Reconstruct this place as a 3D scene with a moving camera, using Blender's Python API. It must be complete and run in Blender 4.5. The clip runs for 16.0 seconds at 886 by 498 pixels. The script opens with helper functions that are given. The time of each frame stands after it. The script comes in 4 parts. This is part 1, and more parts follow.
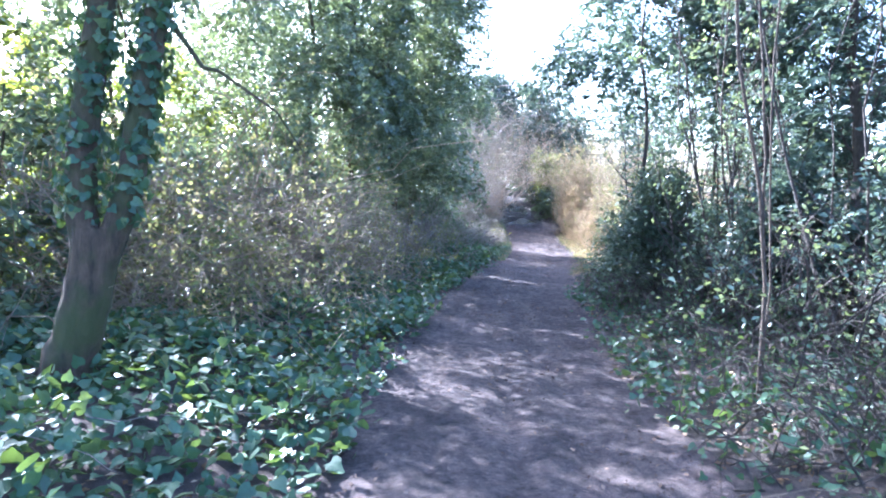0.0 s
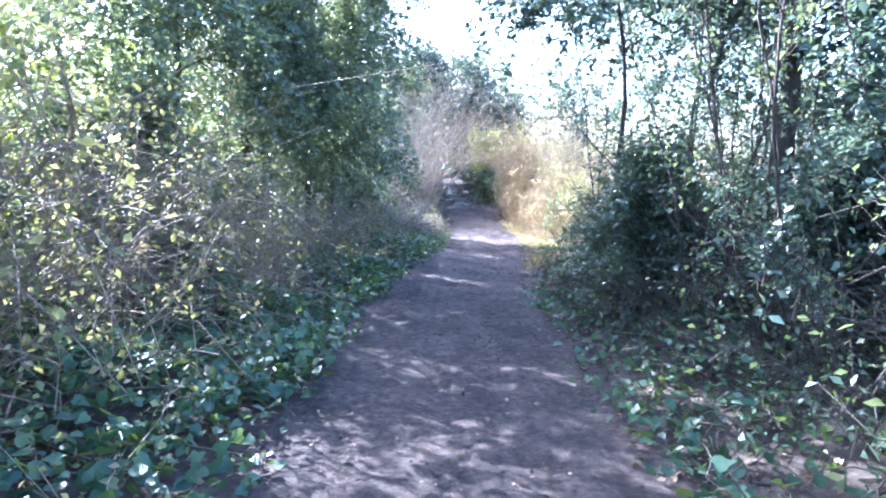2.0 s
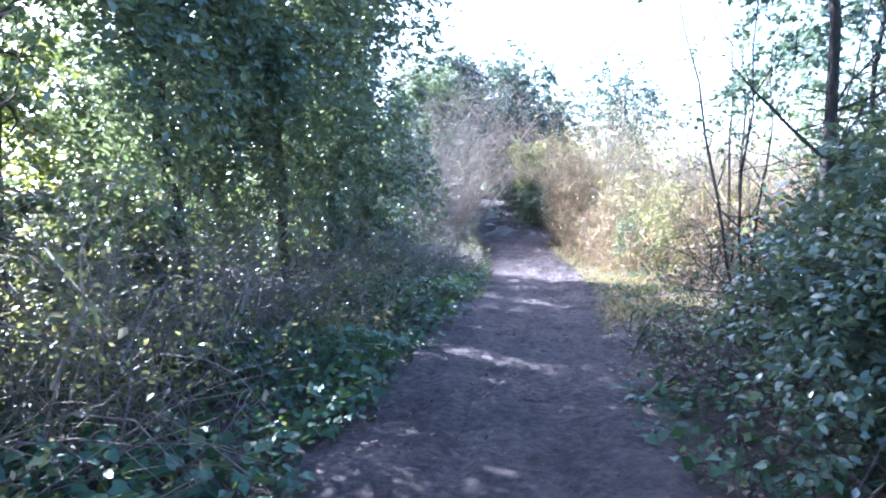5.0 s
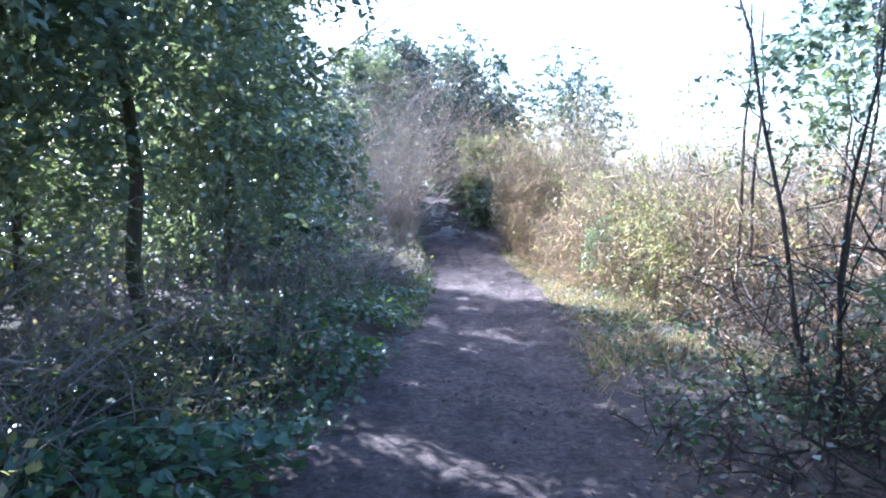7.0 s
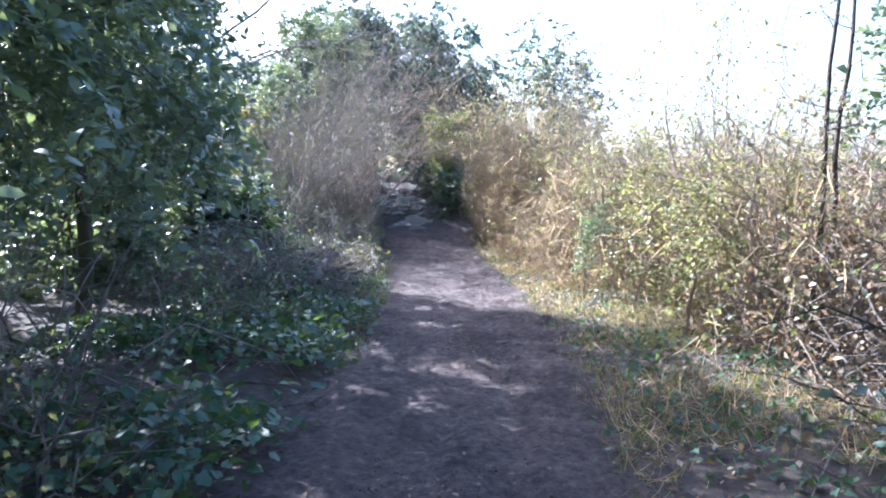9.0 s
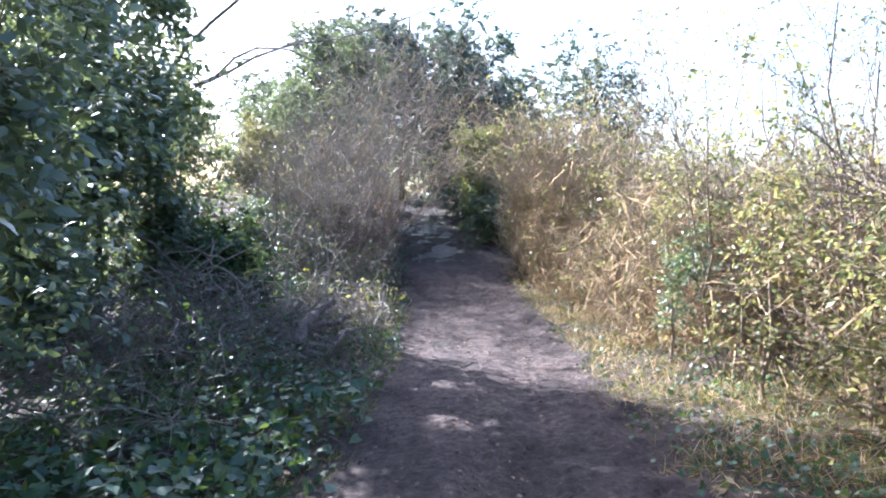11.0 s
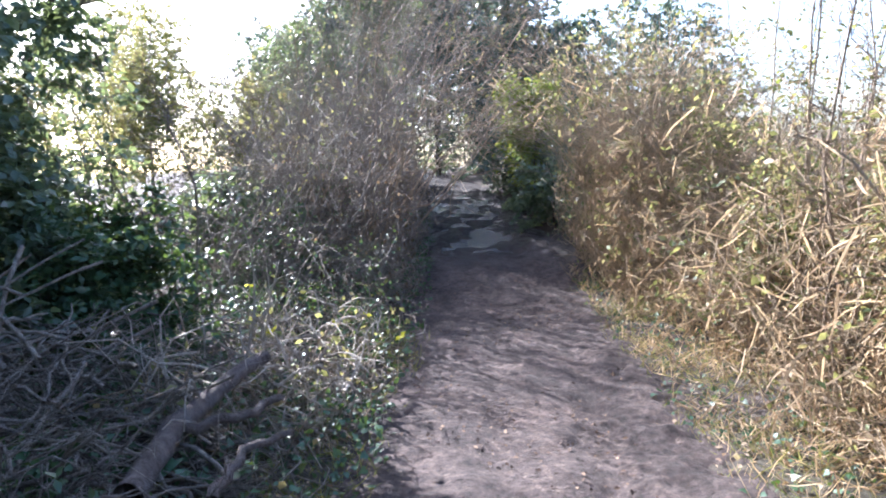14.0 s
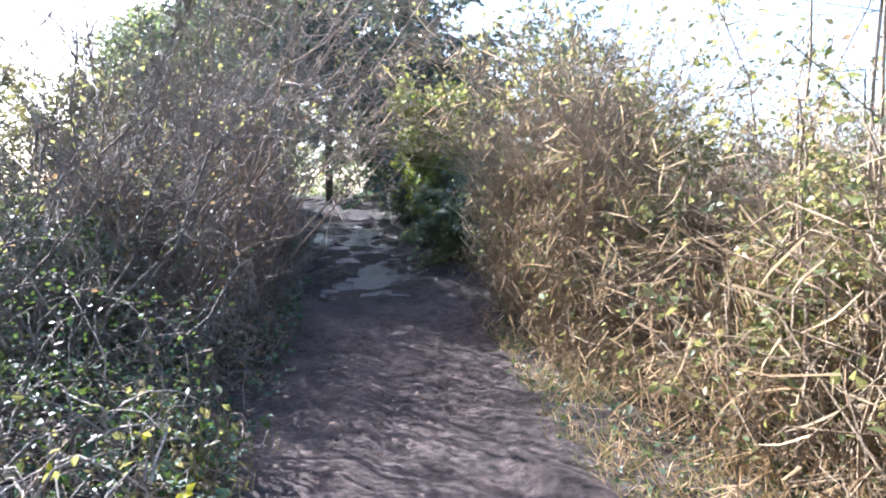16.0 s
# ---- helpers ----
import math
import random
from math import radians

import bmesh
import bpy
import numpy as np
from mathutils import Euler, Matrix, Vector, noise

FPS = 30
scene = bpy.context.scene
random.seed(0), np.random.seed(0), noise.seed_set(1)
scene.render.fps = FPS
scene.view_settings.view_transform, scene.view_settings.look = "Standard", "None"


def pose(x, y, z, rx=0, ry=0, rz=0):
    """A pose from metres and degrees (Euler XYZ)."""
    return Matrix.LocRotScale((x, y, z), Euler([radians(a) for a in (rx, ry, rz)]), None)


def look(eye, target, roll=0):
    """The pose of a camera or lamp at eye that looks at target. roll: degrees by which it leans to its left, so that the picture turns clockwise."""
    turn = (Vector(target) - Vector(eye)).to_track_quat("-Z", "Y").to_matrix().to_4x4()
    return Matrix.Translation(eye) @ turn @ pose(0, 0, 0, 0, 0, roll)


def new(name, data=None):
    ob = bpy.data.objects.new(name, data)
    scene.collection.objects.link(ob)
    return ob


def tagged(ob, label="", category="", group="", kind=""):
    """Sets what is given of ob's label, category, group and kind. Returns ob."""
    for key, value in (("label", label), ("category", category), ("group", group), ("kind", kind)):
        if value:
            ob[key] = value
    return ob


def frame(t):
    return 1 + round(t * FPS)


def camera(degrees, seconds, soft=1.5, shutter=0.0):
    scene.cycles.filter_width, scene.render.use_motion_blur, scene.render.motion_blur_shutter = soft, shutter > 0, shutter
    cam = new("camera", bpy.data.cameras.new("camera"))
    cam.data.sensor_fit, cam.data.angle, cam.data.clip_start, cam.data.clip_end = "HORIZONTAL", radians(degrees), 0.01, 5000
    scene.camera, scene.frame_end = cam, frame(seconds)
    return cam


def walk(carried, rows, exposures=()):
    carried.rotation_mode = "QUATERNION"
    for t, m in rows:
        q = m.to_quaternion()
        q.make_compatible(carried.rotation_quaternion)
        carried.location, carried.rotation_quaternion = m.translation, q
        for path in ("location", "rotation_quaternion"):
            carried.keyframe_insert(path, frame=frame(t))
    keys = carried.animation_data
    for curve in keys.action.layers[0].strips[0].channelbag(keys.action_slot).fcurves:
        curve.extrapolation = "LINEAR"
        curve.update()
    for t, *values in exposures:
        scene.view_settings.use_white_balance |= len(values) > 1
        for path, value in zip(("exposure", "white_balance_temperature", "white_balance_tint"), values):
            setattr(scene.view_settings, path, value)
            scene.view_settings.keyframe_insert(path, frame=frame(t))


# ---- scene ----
cam = camera(69.5, 16.0, 1.9)
METRES, EYE, TILT, LEAN, TURN = 20.0, 1.5, -6.6, -2.0, 0.0
ROWS = [
    (0.0, 0.0, 0.0, 0.0, 0.0, 0.0, 0.0),
    (0.5, -0.0004, 0.0331, 0.003, -3.36, -0.37, -1.01),
    (1.0, 0.0004, 0.0644, 0.0047, -2.18, -0.42, 0.62),
    (1.5, 0.0018, 0.0966, 0.0077, -2.79, -1.11, 0.18),
    (2.0, 0.0099, 0.1275, 0.0075, -5.71, -1.52, 1.34),
    (2.5, 0.0154, 0.1604, 0.0104, -4.63, 0.68, 1.31),
    (3.0, 0.0213, 0.1915, 0.0114, -4.98, 0.91, 2.14),
    (5.5, 0.0354, 0.3517, 0.0241, -1.49, 0.74, 3.54),
    (6.0, 0.0371, 0.3805, 0.0279, -4.08, 0.98, 2.85),
    (6.5, 0.0432, 0.4135, 0.0306, -5.21, 0.74, 2.94),
    (7.0, 0.047, 0.4437, 0.034, -7.02, 0.1, 2.17),
    (7.5, 0.056, 0.4764, 0.0354, -8.84, -0.23, 2.12),
    (8.0, 0.0601, 0.5049, 0.0366, -9.91, -0.3, 1.97),
    (8.5, 0.0699, 0.5354, 0.0364, -11.84, -0.6, 3.57),
    (9.0, 0.0759, 0.5675, 0.0375, -9.3, -0.99, 2.72),
    (9.5, 0.085, 0.5968, 0.0372, -11.03, -1.49, 3.08),
    (10.0, 0.0905, 0.6297, 0.0412, -6.58, 1.44, 3.81),
    (12.5, 0.1206, 0.7738, 0.0545, -5.6, 0.69, 3.35),
    (13.0, 0.1253, 0.8068, 0.0571, -3.99, 0.07, 3.85),
    (13.5, 0.1252, 0.8354, 0.0594, -2.69, -0.7, 3.21),
    (14.0, 0.1301, 0.8668, 0.063, -1.52, -0.62, 3.92),
    (14.5, 0.1288, 0.8931, 0.0648, -0.94, 0.97, 3.83),
    (15.0, 0.1365, 0.9227, 0.0655, -5.65, 1.08, 3.94),
    (15.5, 0.1413, 0.9527, 0.0676, -6.86, 1.42, 4.59),
    (16.0, 0.1484, 0.9813, 0.0693, -10.37, 1.45, 4.1),
]
walk(cam, [(t, pose(0, 0, EYE, TILT, LEAN, TURN) @ pose(METRES * x, METRES * y, METRES * z, 90 + pitch, roll, yaw)) for t, x, y, z, yaw, pitch, roll in ROWS],
     [(0.0, 3.3, 4780, 18), (1.5, 3.42, 4800, 18), (2.0, 3.5, 4780, 18), (2.5, 3.82, 4700, 19), (3.0, 3.5, 4720, 19), (5.5, 3.22, 4720, 18), (6.5, 3.05, 4750, 18), (7.5, 2.8, 4800, 17), (9.0, 2.7, 4980, 16), (10.0, 2.68, 5080, 16), (12.5, 2.3, 5400, 16), (14.0, 2.56, 5320, 16), (16.0, 2.74, 5300, 16)])

# ---- world, sun ----
SUN_AZ, SUN_EL = -42.0, 34.0
world = bpy.data.worlds.new("sky")
scene.world = world
world.use_nodes = True
wn = world.node_tree.nodes
sky = wn.new("ShaderNodeTexSky")
sky.sky_type = "NISHITA"
sky.sun_disc = False
sky.sun_elevation, sky.sun_rotation = radians(SUN_EL), radians(SUN_AZ)
sky.dust_density, sky.ozone_density = 3.0, 0.4
wn["Background"].inputs["Strength"].default_value = 0.115
world.node_tree.links.new(sky.outputs["Color"], wn["Background"].inputs["Color"])
sun_dir = Vector((math.sin(radians(SUN_AZ)) * math.cos(radians(SUN_EL)), math.cos(radians(SUN_AZ)) * math.cos(radians(SUN_EL)), math.sin(radians(SUN_EL))))
sun = new("sun", bpy.data.lights.new("sun", "SUN"))
sun.data.energy, sun.data.angle, sun.data.color = 5.0, radians(0.55), (1.0, 0.93, 0.82)
sun.matrix_world = look(sun_dir * 60, (0, 0, 0))


# ---- materials ----
def nodes_of(name):
    m = bpy.data.materials.new(name)
    m.use_nodes = True
    return m, m.node_tree.nodes, m.node_tree.links, m.node_tree.nodes["Principled BSDF"]


def ramp(nd, lk, fac, stops):
    r = nd.new("ShaderNodeValToRGB")
    els = r.color_ramp.elements
    while len(els) < len(stops):
        els.new(0.5)
    for e, (p, c) in zip(els, stops):
        e.position, e.color = p, (*c, 1)
    lk.new(fac, r.inputs["Fac"])
    return r.outputs["Color"]


def noise_tex(nd, lk, scale, detail=6, rough=0.6, stretch=None):
    co = nd.new("ShaderNodeNewGeometry").outputs["Position"]
    if stretch:
        mp = nd.new("ShaderNodeMapping")
        mp.inputs["Scale"].default_value = stretch
        lk.new(co, mp.inputs["Vector"])
        co = mp.outputs["Vector"]
    n = nd.new("ShaderNodeTexNoise")
    n.inputs["Scale"].default_value, n.inputs["Detail"].default_value, n.inputs["Roughness"].default_value = scale, detail, rough
    lk.new(co, n.inputs["Vector"])
    return n.outputs["Fac"]


def mixed(nd, lk, a, b, fac, blend="MIX"):
    m = nd.new("ShaderNodeMix")
    m.data_type, m.blend_type = "RGBA", blend
    for i, v in ((6, a), (7, b), (0, fac)):
        if isinstance(v, bpy.types.NodeSocket):
            lk.new(v, m.inputs[i])
        else:
            m.inputs[i].default_value = v if i == 0 else (*v, 1)
    return m.outputs[2]


def bump(nd, lk, bs, height, strength, dist):
    b = nd.new("ShaderNodeBump")
    b.inputs["Strength"].default_value, b.inputs["Distance"].default_value = strength, dist
    lk.new(height, b.inputs["Height"])
    lk.new(b.outputs["Normal"], bs.inputs["Normal"])


def leaf_mat(name, stops, rough=0.4, through_light=0.35, glow=(0.35, 0.45, 0.06), spec=0.5):
    """Leaves: a colour for each leaf, mottled, with light passing through."""
    m, nd, lk, bs = nodes_of(name)
    geo = nd.new("ShaderNodeNewGeometry")
    col = ramp(nd, lk, geo.outputs["Random Per Island"], stops)
    mott = ramp(nd, lk, noise_tex(nd, lk, 60, 3), [(0.3, (0.6, 0.6, 0.6)), (0.7, (1.25, 1.2, 1.1))])
    col = mixed(nd, lk, col, mott, 0.6, "MULTIPLY")
    big = ramp(nd, lk, noise_tex(nd, lk, 0.9, 3), [(0.35, (0.75, 0.8, 0.85)), (0.65, (1.2, 1.15, 1.0))])
    col = mixed(nd, lk, col, big, 0.7, "MULTIPLY")
    lk.new(col, bs.inputs["Base Color"])
    bs.inputs["Roughness"].default_value = rough
    bs.inputs["Specular IOR Level"].default_value = spec
    tr = nd.new("ShaderNodeBsdfTranslucent")
    lk.new(mixed(nd, lk, col, glow, 0.55), tr.inputs["Color"])
    mx = nd.new("ShaderNodeMixShader")
    mx.inputs[0].default_value = through_light
    lk.new(bs.outputs[0], mx.inputs[1])
    lk.new(tr.outputs[0], mx.inputs[2])
    lk.new(mx.outputs[0], nd["Material Output"].inputs["Surface"])
    return m


def bark_mat(name, dark, light, moss=None, scale=18, rough=0.85):
    m, nd, lk, bs = nodes_of(name)
    geo = nd.new("ShaderNodeNewGeometry")
    col = ramp(nd, lk, noise_tex(nd, lk, scale, 7, 0.65, (1, 1, 0.35)), [(0.3, dark), (0.7, light)])
    vary = ramp(nd, lk, geo.outputs["Random Per Island"], [(0, (0.65, 0.63, 0.6)), (1, (1.2, 1.2, 1.2))])
    col = mixed(nd, lk, col, vary, 0.8, "MULTIPLY")
    if moss:
        patch = ramp(nd, lk, noise_tex(nd, lk, 3.5, 5), [(0.4, (0, 0, 0)), (0.58, (0.85, 0.85, 0.85))])
        col = mixed(nd, lk, col, moss, patch)
    lk.new(col, bs.inputs["Base Color"])
    bs.inputs["Roughness"].default_value = rough
    bump(nd, lk, bs, noise_tex(nd, lk, scale * 3, 6, 0.7, (1, 1, 0.3)), 1.0, 0.045)
    return m


def soil_mat(name):
    """Woodland floor: dark humus with dead leaf scraps."""
    m, nd, lk, bs = nodes_of(name)
    col = ramp(nd, lk, noise_tex(nd, lk, 9, 8, 0.7), [(0.3, (0.028, 0.021, 0.018)), (0.55, (0.095, 0.072, 0.06)), (0.72, (0.2, 0.15, 0.12))])
    green = ramp(nd, lk, noise_tex(nd, lk, 0.5, 4), [(0.52, (0, 0, 0)), (0.75, (0.6, 0.6, 0.6))])
    col = mixed(nd, lk, col, (0.06, 0.065, 0.03), green)
    lk.new(col, bs.inputs["Base Color"])
    bs.inputs["Roughness"].default_value = 0.95
    bump(nd, lk, bs, noise_tex(nd, lk, 40, 8, 0.75), 1.0, 0.04)
    return m


def mud_mat(name):
    """Trodden earth: compacted, stained, drier crowns and damp hollows; wet and glossy in the dip at the far end, where
    shade is painted into the colour too.
    """
    m, nd, lk, bs = nodes_of(name)
    fine = ramp(nd, lk, noise_tex(nd, lk, 15, 10, 0.76), [(0.34, (0.035, 0.026, 0.024)), (0.5, (0.14, 0.106, 0.095)), (0.6, (0.2, 0.15, 0.13)), (0.68, (0.42, 0.33, 0.28))])
    stain = ramp(nd, lk, noise_tex(nd, lk, 2.2, 7, 0.68, (1, 0.6, 1)), [(0.38, (0.33, 0.3, 0.31)), (0.52, (0.85, 0.82, 0.82)), (0.66, (1.3, 1.22, 1.18))])
    col = mixed(nd, lk, fine, stain, 0.8, "MULTIPLY")
    litter = ramp(nd, lk, noise_tex(nd, lk, 75, 4, 0.7), [(0.64, (0, 0, 0)), (0.7, (1, 1, 1))])
    where = ramp(nd, lk, noise_tex(nd, lk, 1.1, 3), [(0.5, (0, 0, 0)), (0.62, (0.7, 0.7, 0.7))])
    col = mixed(nd, lk, col, (0.2, 0.11, 0.06), mixed(nd, lk, litter, where, 1.0, "MULTIPLY"))
    geo = nd.new("ShaderNodeNewGeometry")
    sep = nd.new("ShaderNodeSeparateXYZ")
    lk.new(geo.outputs["Position"], sep.inputs[0])
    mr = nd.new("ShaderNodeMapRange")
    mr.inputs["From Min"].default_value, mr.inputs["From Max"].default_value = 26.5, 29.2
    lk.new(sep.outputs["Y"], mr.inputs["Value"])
    wet = ramp(nd, lk, noise_tex(nd, lk, 2.6, 5, 0.6, (1, 0.6, 1)), [(0.5, (1, 1, 1)), (0.66, (0.0, 0.0, 0.0))])
    dry = nd.new("ShaderNodeMapRange")
    dry.inputs["From Min"].default_value, dry.inputs["From Max"].default_value = 36.0, 33.5
    lk.new(sep.outputs["Y"], dry.inputs["Value"])
    wetness = mixed(nd, lk, mixed(nd, lk, mr.outputs[0], wet, 1.0, "MULTIPLY"), dry.outputs[0], 1.0, "MULTIPLY")
    # far mud darkened past y 26.5: wet, with the shade there painted in
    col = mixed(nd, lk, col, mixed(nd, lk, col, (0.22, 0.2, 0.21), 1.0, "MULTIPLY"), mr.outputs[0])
    lk.new(col, bs.inputs["Base Color"])
    rr = nd.new("ShaderNodeMapRange")
    rr.inputs["To Min"].default_value, rr.inputs["To Max"].default_value = 0.95, 0.3
    lk.new(wetness, rr.inputs["Value"])
    lk.new(rr.outputs[0], bs.inputs["Roughness"])
    bump(nd, lk, bs, noise_tex(nd, lk, 16, 10, 0.78), 1.0, 0.12)
    return m


SOIL, MUD = soil_mat("woodland_soil"), mud_mat("trodden_mud")
IVY = leaf_mat("ivy_leaf", [(0, (0.022, 0.058, 0.034)), (0.55, (0.045, 0.1, 0.055)), (0.9, (0.08, 0.14, 0.07)), (1, (0.13, 0.15, 0.05))], 0.5, 0.2, (0.3, 0.42, 0.05))
HOLLY = leaf_mat("evergreen_leaf", [(0, (0.05, 0.088, 0.068)), (0.6, (0.095, 0.148, 0.112)), (1, (0.145, 0.185, 0.11))], 0.38, 0.33, (0.38, 0.44, 0.12), 0.8)
BLUEGREEN = leaf_mat("far_evergreen_leaf", [(0, (0.035, 0.065, 0.06)), (1, (0.085, 0.13, 0.105))], 0.38, 0.28, (0.25, 0.33, 0.17), 0.6)
SUNLEAF = leaf_mat("woodland_leaf", [(0, (0.05, 0.09, 0.025)), (0.6, (0.12, 0.17, 0.04)), (1, (0.24, 0.22, 0.06))], 0.5, 0.45, (0.5, 0.55, 0.06))
BRAMBLE = leaf_mat("bramble_leaf", [(0, (0.05, 0.085, 0.03)), (0.45, (0.12, 0.16, 0.05)), (0.7, (0.24, 0.24, 0.09)), (0.85, (0.3, 0.23, 0.13)), (1, (0.4, 0.3, 0.2))], 0.5, 0.4, (0.52, 0.47, 0.15))
DEADLEAF = leaf_mat("dead_leaf", [(0, (0.09, 0.055, 0.035)), (0.5, (0.24, 0.165, 0.11)), (1, (0.48, 0.38, 0.28))], 0.75, 0.25, (0.5, 0.32, 0.12), 0.2)
LITTER = leaf_mat("trodden_leaf", [(0, (0.05, 0.035, 0.028)), (0.6, (0.14, 0.09, 0.065)), (1, (0.34, 0.24, 0.17))], 0.85, 0.0, (0.3, 0.2, 0.1), 0.2)
GRASS = leaf_mat("verge_grass", [(0, (0.06, 0.085, 0.025)), (0.5, (0.16, 0.165, 0.055)), (1, (0.4, 0.34, 0.17))], 0.6, 0.35, (0.5, 0.5, 0.08), 0.3)
STRAW = bark_mat("dry_straw", (0.22, 0.15, 0.09), (0.62, 0.47, 0.29), None, 30, 0.7)
STRAWLEAF = leaf_mat("dry_straw_leaf", [(0, (0.14, 0.08, 0.045)), (0.5, (0.42, 0.285, 0.165)), (1, (0.68, 0.54, 0.36))], 0.7, 0.45, (0.7, 0.52, 0.3), 0.2)
CANE = bark_mat("dead_cane", (0.18, 0.125, 0.085), (0.48, 0.37, 0.26), None, 25, 0.75)
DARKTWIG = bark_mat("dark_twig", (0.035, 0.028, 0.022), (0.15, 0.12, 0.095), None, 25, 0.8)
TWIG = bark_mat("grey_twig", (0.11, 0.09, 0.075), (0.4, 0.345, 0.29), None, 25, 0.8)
BARK = bark_mat("tree_bark", (0.035, 0.025, 0.017), (0.16, 0.11, 0.07), (0.06, 0.075, 0.02))
PALEBARK = bark_mat("pale_bark", (0.05, 0.036, 0.024), (0.17, 0.125, 0.085), None, 20)
PALETWIG = bark_mat("pale_twig", (0.3, 0.25, 0.2), (0.68, 0.6, 0.5), None, 25, 0.75)
LOGBARK = bark_mat("cut_log_bark", (0.07, 0.052, 0.045), (0.25, 0.2, 0.175), None, 22)
YELLOW = leaf_mat("yellow_leaf", [(0, (0.6, 0.55, 0.03)), (1, (0.75, 0.72, 0.06))], 0.5, 0.4, (0.8, 0.75, 0.05))
m, nd, lk, WATERBS = nodes_of("puddle_water")
WATERBS.inputs["Base Color"].default_value = (0.04, 0.036, 0.034, 1)
WATERBS.inputs["Roughness"].default_value = 0.2
WATERBS.inputs["IOR"].default_value = 2.0
bump(nd, lk, WATERBS, noise_tex(nd, lk, 14, 4, 0.55, (1.2, 0.8, 1)), 0.9, 0.08)
WATER = m

# ---- the lie of the land ----
rng = np.random.default_rng(7)
LINE_Y = np.array([-60, -5, 0, 3.2, 5, 7, 10.6, 12.1, 14.4, 16, 18.3, 21, 23.3, 25, 27, 30, 33, 36, 42, 60])
LINE_X = np.array([-2, -0.1, 0.2, 0.45, 0.58, 0.77, 1.15, 1.4, 2.0, 2.4, 2.87, 3.25, 3.5, 3.65, 3.75, 3.85, 3.7, 3.3, 1.8, -6])
RISE_Y = np.array([-60, -20, 0, 20, 22.4, 25, 26.7, 28.7, 31, 34, 40, 60, 3000])
RISE_Z = np.array([0.5, 0.5, 0, -0.87, -0.93, -0.95, -0.86, -0.62, -0.35, 0.05, 0.65, 0.9, 0.9])


def path_x(y):
    return np.interp(y, LINE_Y, LINE_X)


def wobble(x, y, s, k=0.0):
    """Smooth uneven waves, between about -1 and 1."""
    return (np.sin(x * s + 1.7 * np.sin(y * s * 0.7 + k)) + np.sin(y * s * 1.13 + k + 1.3 * np.sin(x * s * 0.9 + 2 * k)) + np.sin((x + y) * s * 0.61 + 2.2 * k)) / 3


GRAIN = np.random.default_rng(3).random((256, 256))


def fbm(x, y, octaves=4):
    """Uneven noise from 0 to 1, one cell a unit."""
    v, a = 0.0, 0.5
    for o in range(octaves):
        i, j = np.floor(x).astype(int), np.floor(y).astype(int)
        f, g = x - i, y - j
        f, g = f * f * (3 - 2 * f), g * g * (3 - 2 * g)
        p = lambda di, dj: GRAIN[(i + di) % 256, (j + dj) % 256]
        v = v + a * ((p(0, 0) * (1 - f) + p(1, 0) * f) * (1 - g) + (p(0, 1) * (1 - f) + p(1, 1) * f) * g)
        x, y, a = x * 2.03 + 17.2, y * 2.03 + 9.7, a * 0.5
    return v / (1 - 0.5 ** octaves)


def land(x, y):
    """Height of the ground at x, y."""
    x, y = np.asarray(x, float), np.asarray(y, float)
    u = x - path_x(y)
    z = np.interp(y, RISE_Y, RISE_Z)
    side = np.clip((np.abs(u) - 0.95) / 1.6, 0, 1)
    side = side * side * (3 - 2 * side)
    bank = np.where(u < 0, 0.22, 0.12) * side
    far = np.clip((np.abs(u) - 8) / 30, 0, 1)
    return z - 0.05 + 0.05 * np.clip((np.abs(u) - 0.8) / 0.3, 0, 1) + bank + (0.03 + 0.03 * side) * wobble(x, y, 2.1, 0.4) * side + 0.15 * far * wobble(x, y, 0.13, 1) - 0.5 * far


def grid_mesh(name, X, Y, Z, material):
    h, w = X.shape
    me = bpy.data.meshes.new(name)
    i = np.arange(h * w).reshape(h, w)
    q = np.stack([i[:-1, :-1], i[:-1, 1:], i[1:, 1:], i[1:, :-1]], -1).reshape(-1, 4)
    raw(me, np.stack([X, Y, Z], -1).reshape(-1, 3), q)
    me.materials.append(material)
    me.polygons.foreach_set("use_smooth", np.ones(len(q), bool))
    return me


def raw(me, verts, faces):
    n = faces.shape[1]
    me.vertices.add(len(verts))
    me.vertices.foreach_set("co", np.ascontiguousarray(verts, np.float32).ravel())
    me.loops.add(faces.size)
    me.loops.foreach_set("vertex_index", np.ascontiguousarray(faces, np.int32).ravel())
    me.polygons.add(len(faces))
    me.polygons.foreach_set("loop_start", np.arange(0, faces.size, n, dtype=np.int32))
    me.update(calc_edges=True)


out = np.cumsum(0.14 * 1.22 ** np.arange(1, 46))
gx = np.concatenate([-7 - out[::-1], np.arange(-7, 12.01, 0.2), 12 + out])
gy = np.concatenate([-5 - out[::-1], np.arange(-5, 44.01, 0.25), 44 + out])
GX, GY = np.meshgrid(gx, gy)
tagged(new("ground", grid_mesh("ground", GX, GY, land(GX, GY), SOIL)), "dark woodland soil with leaf litter", "ground", kind="structure")

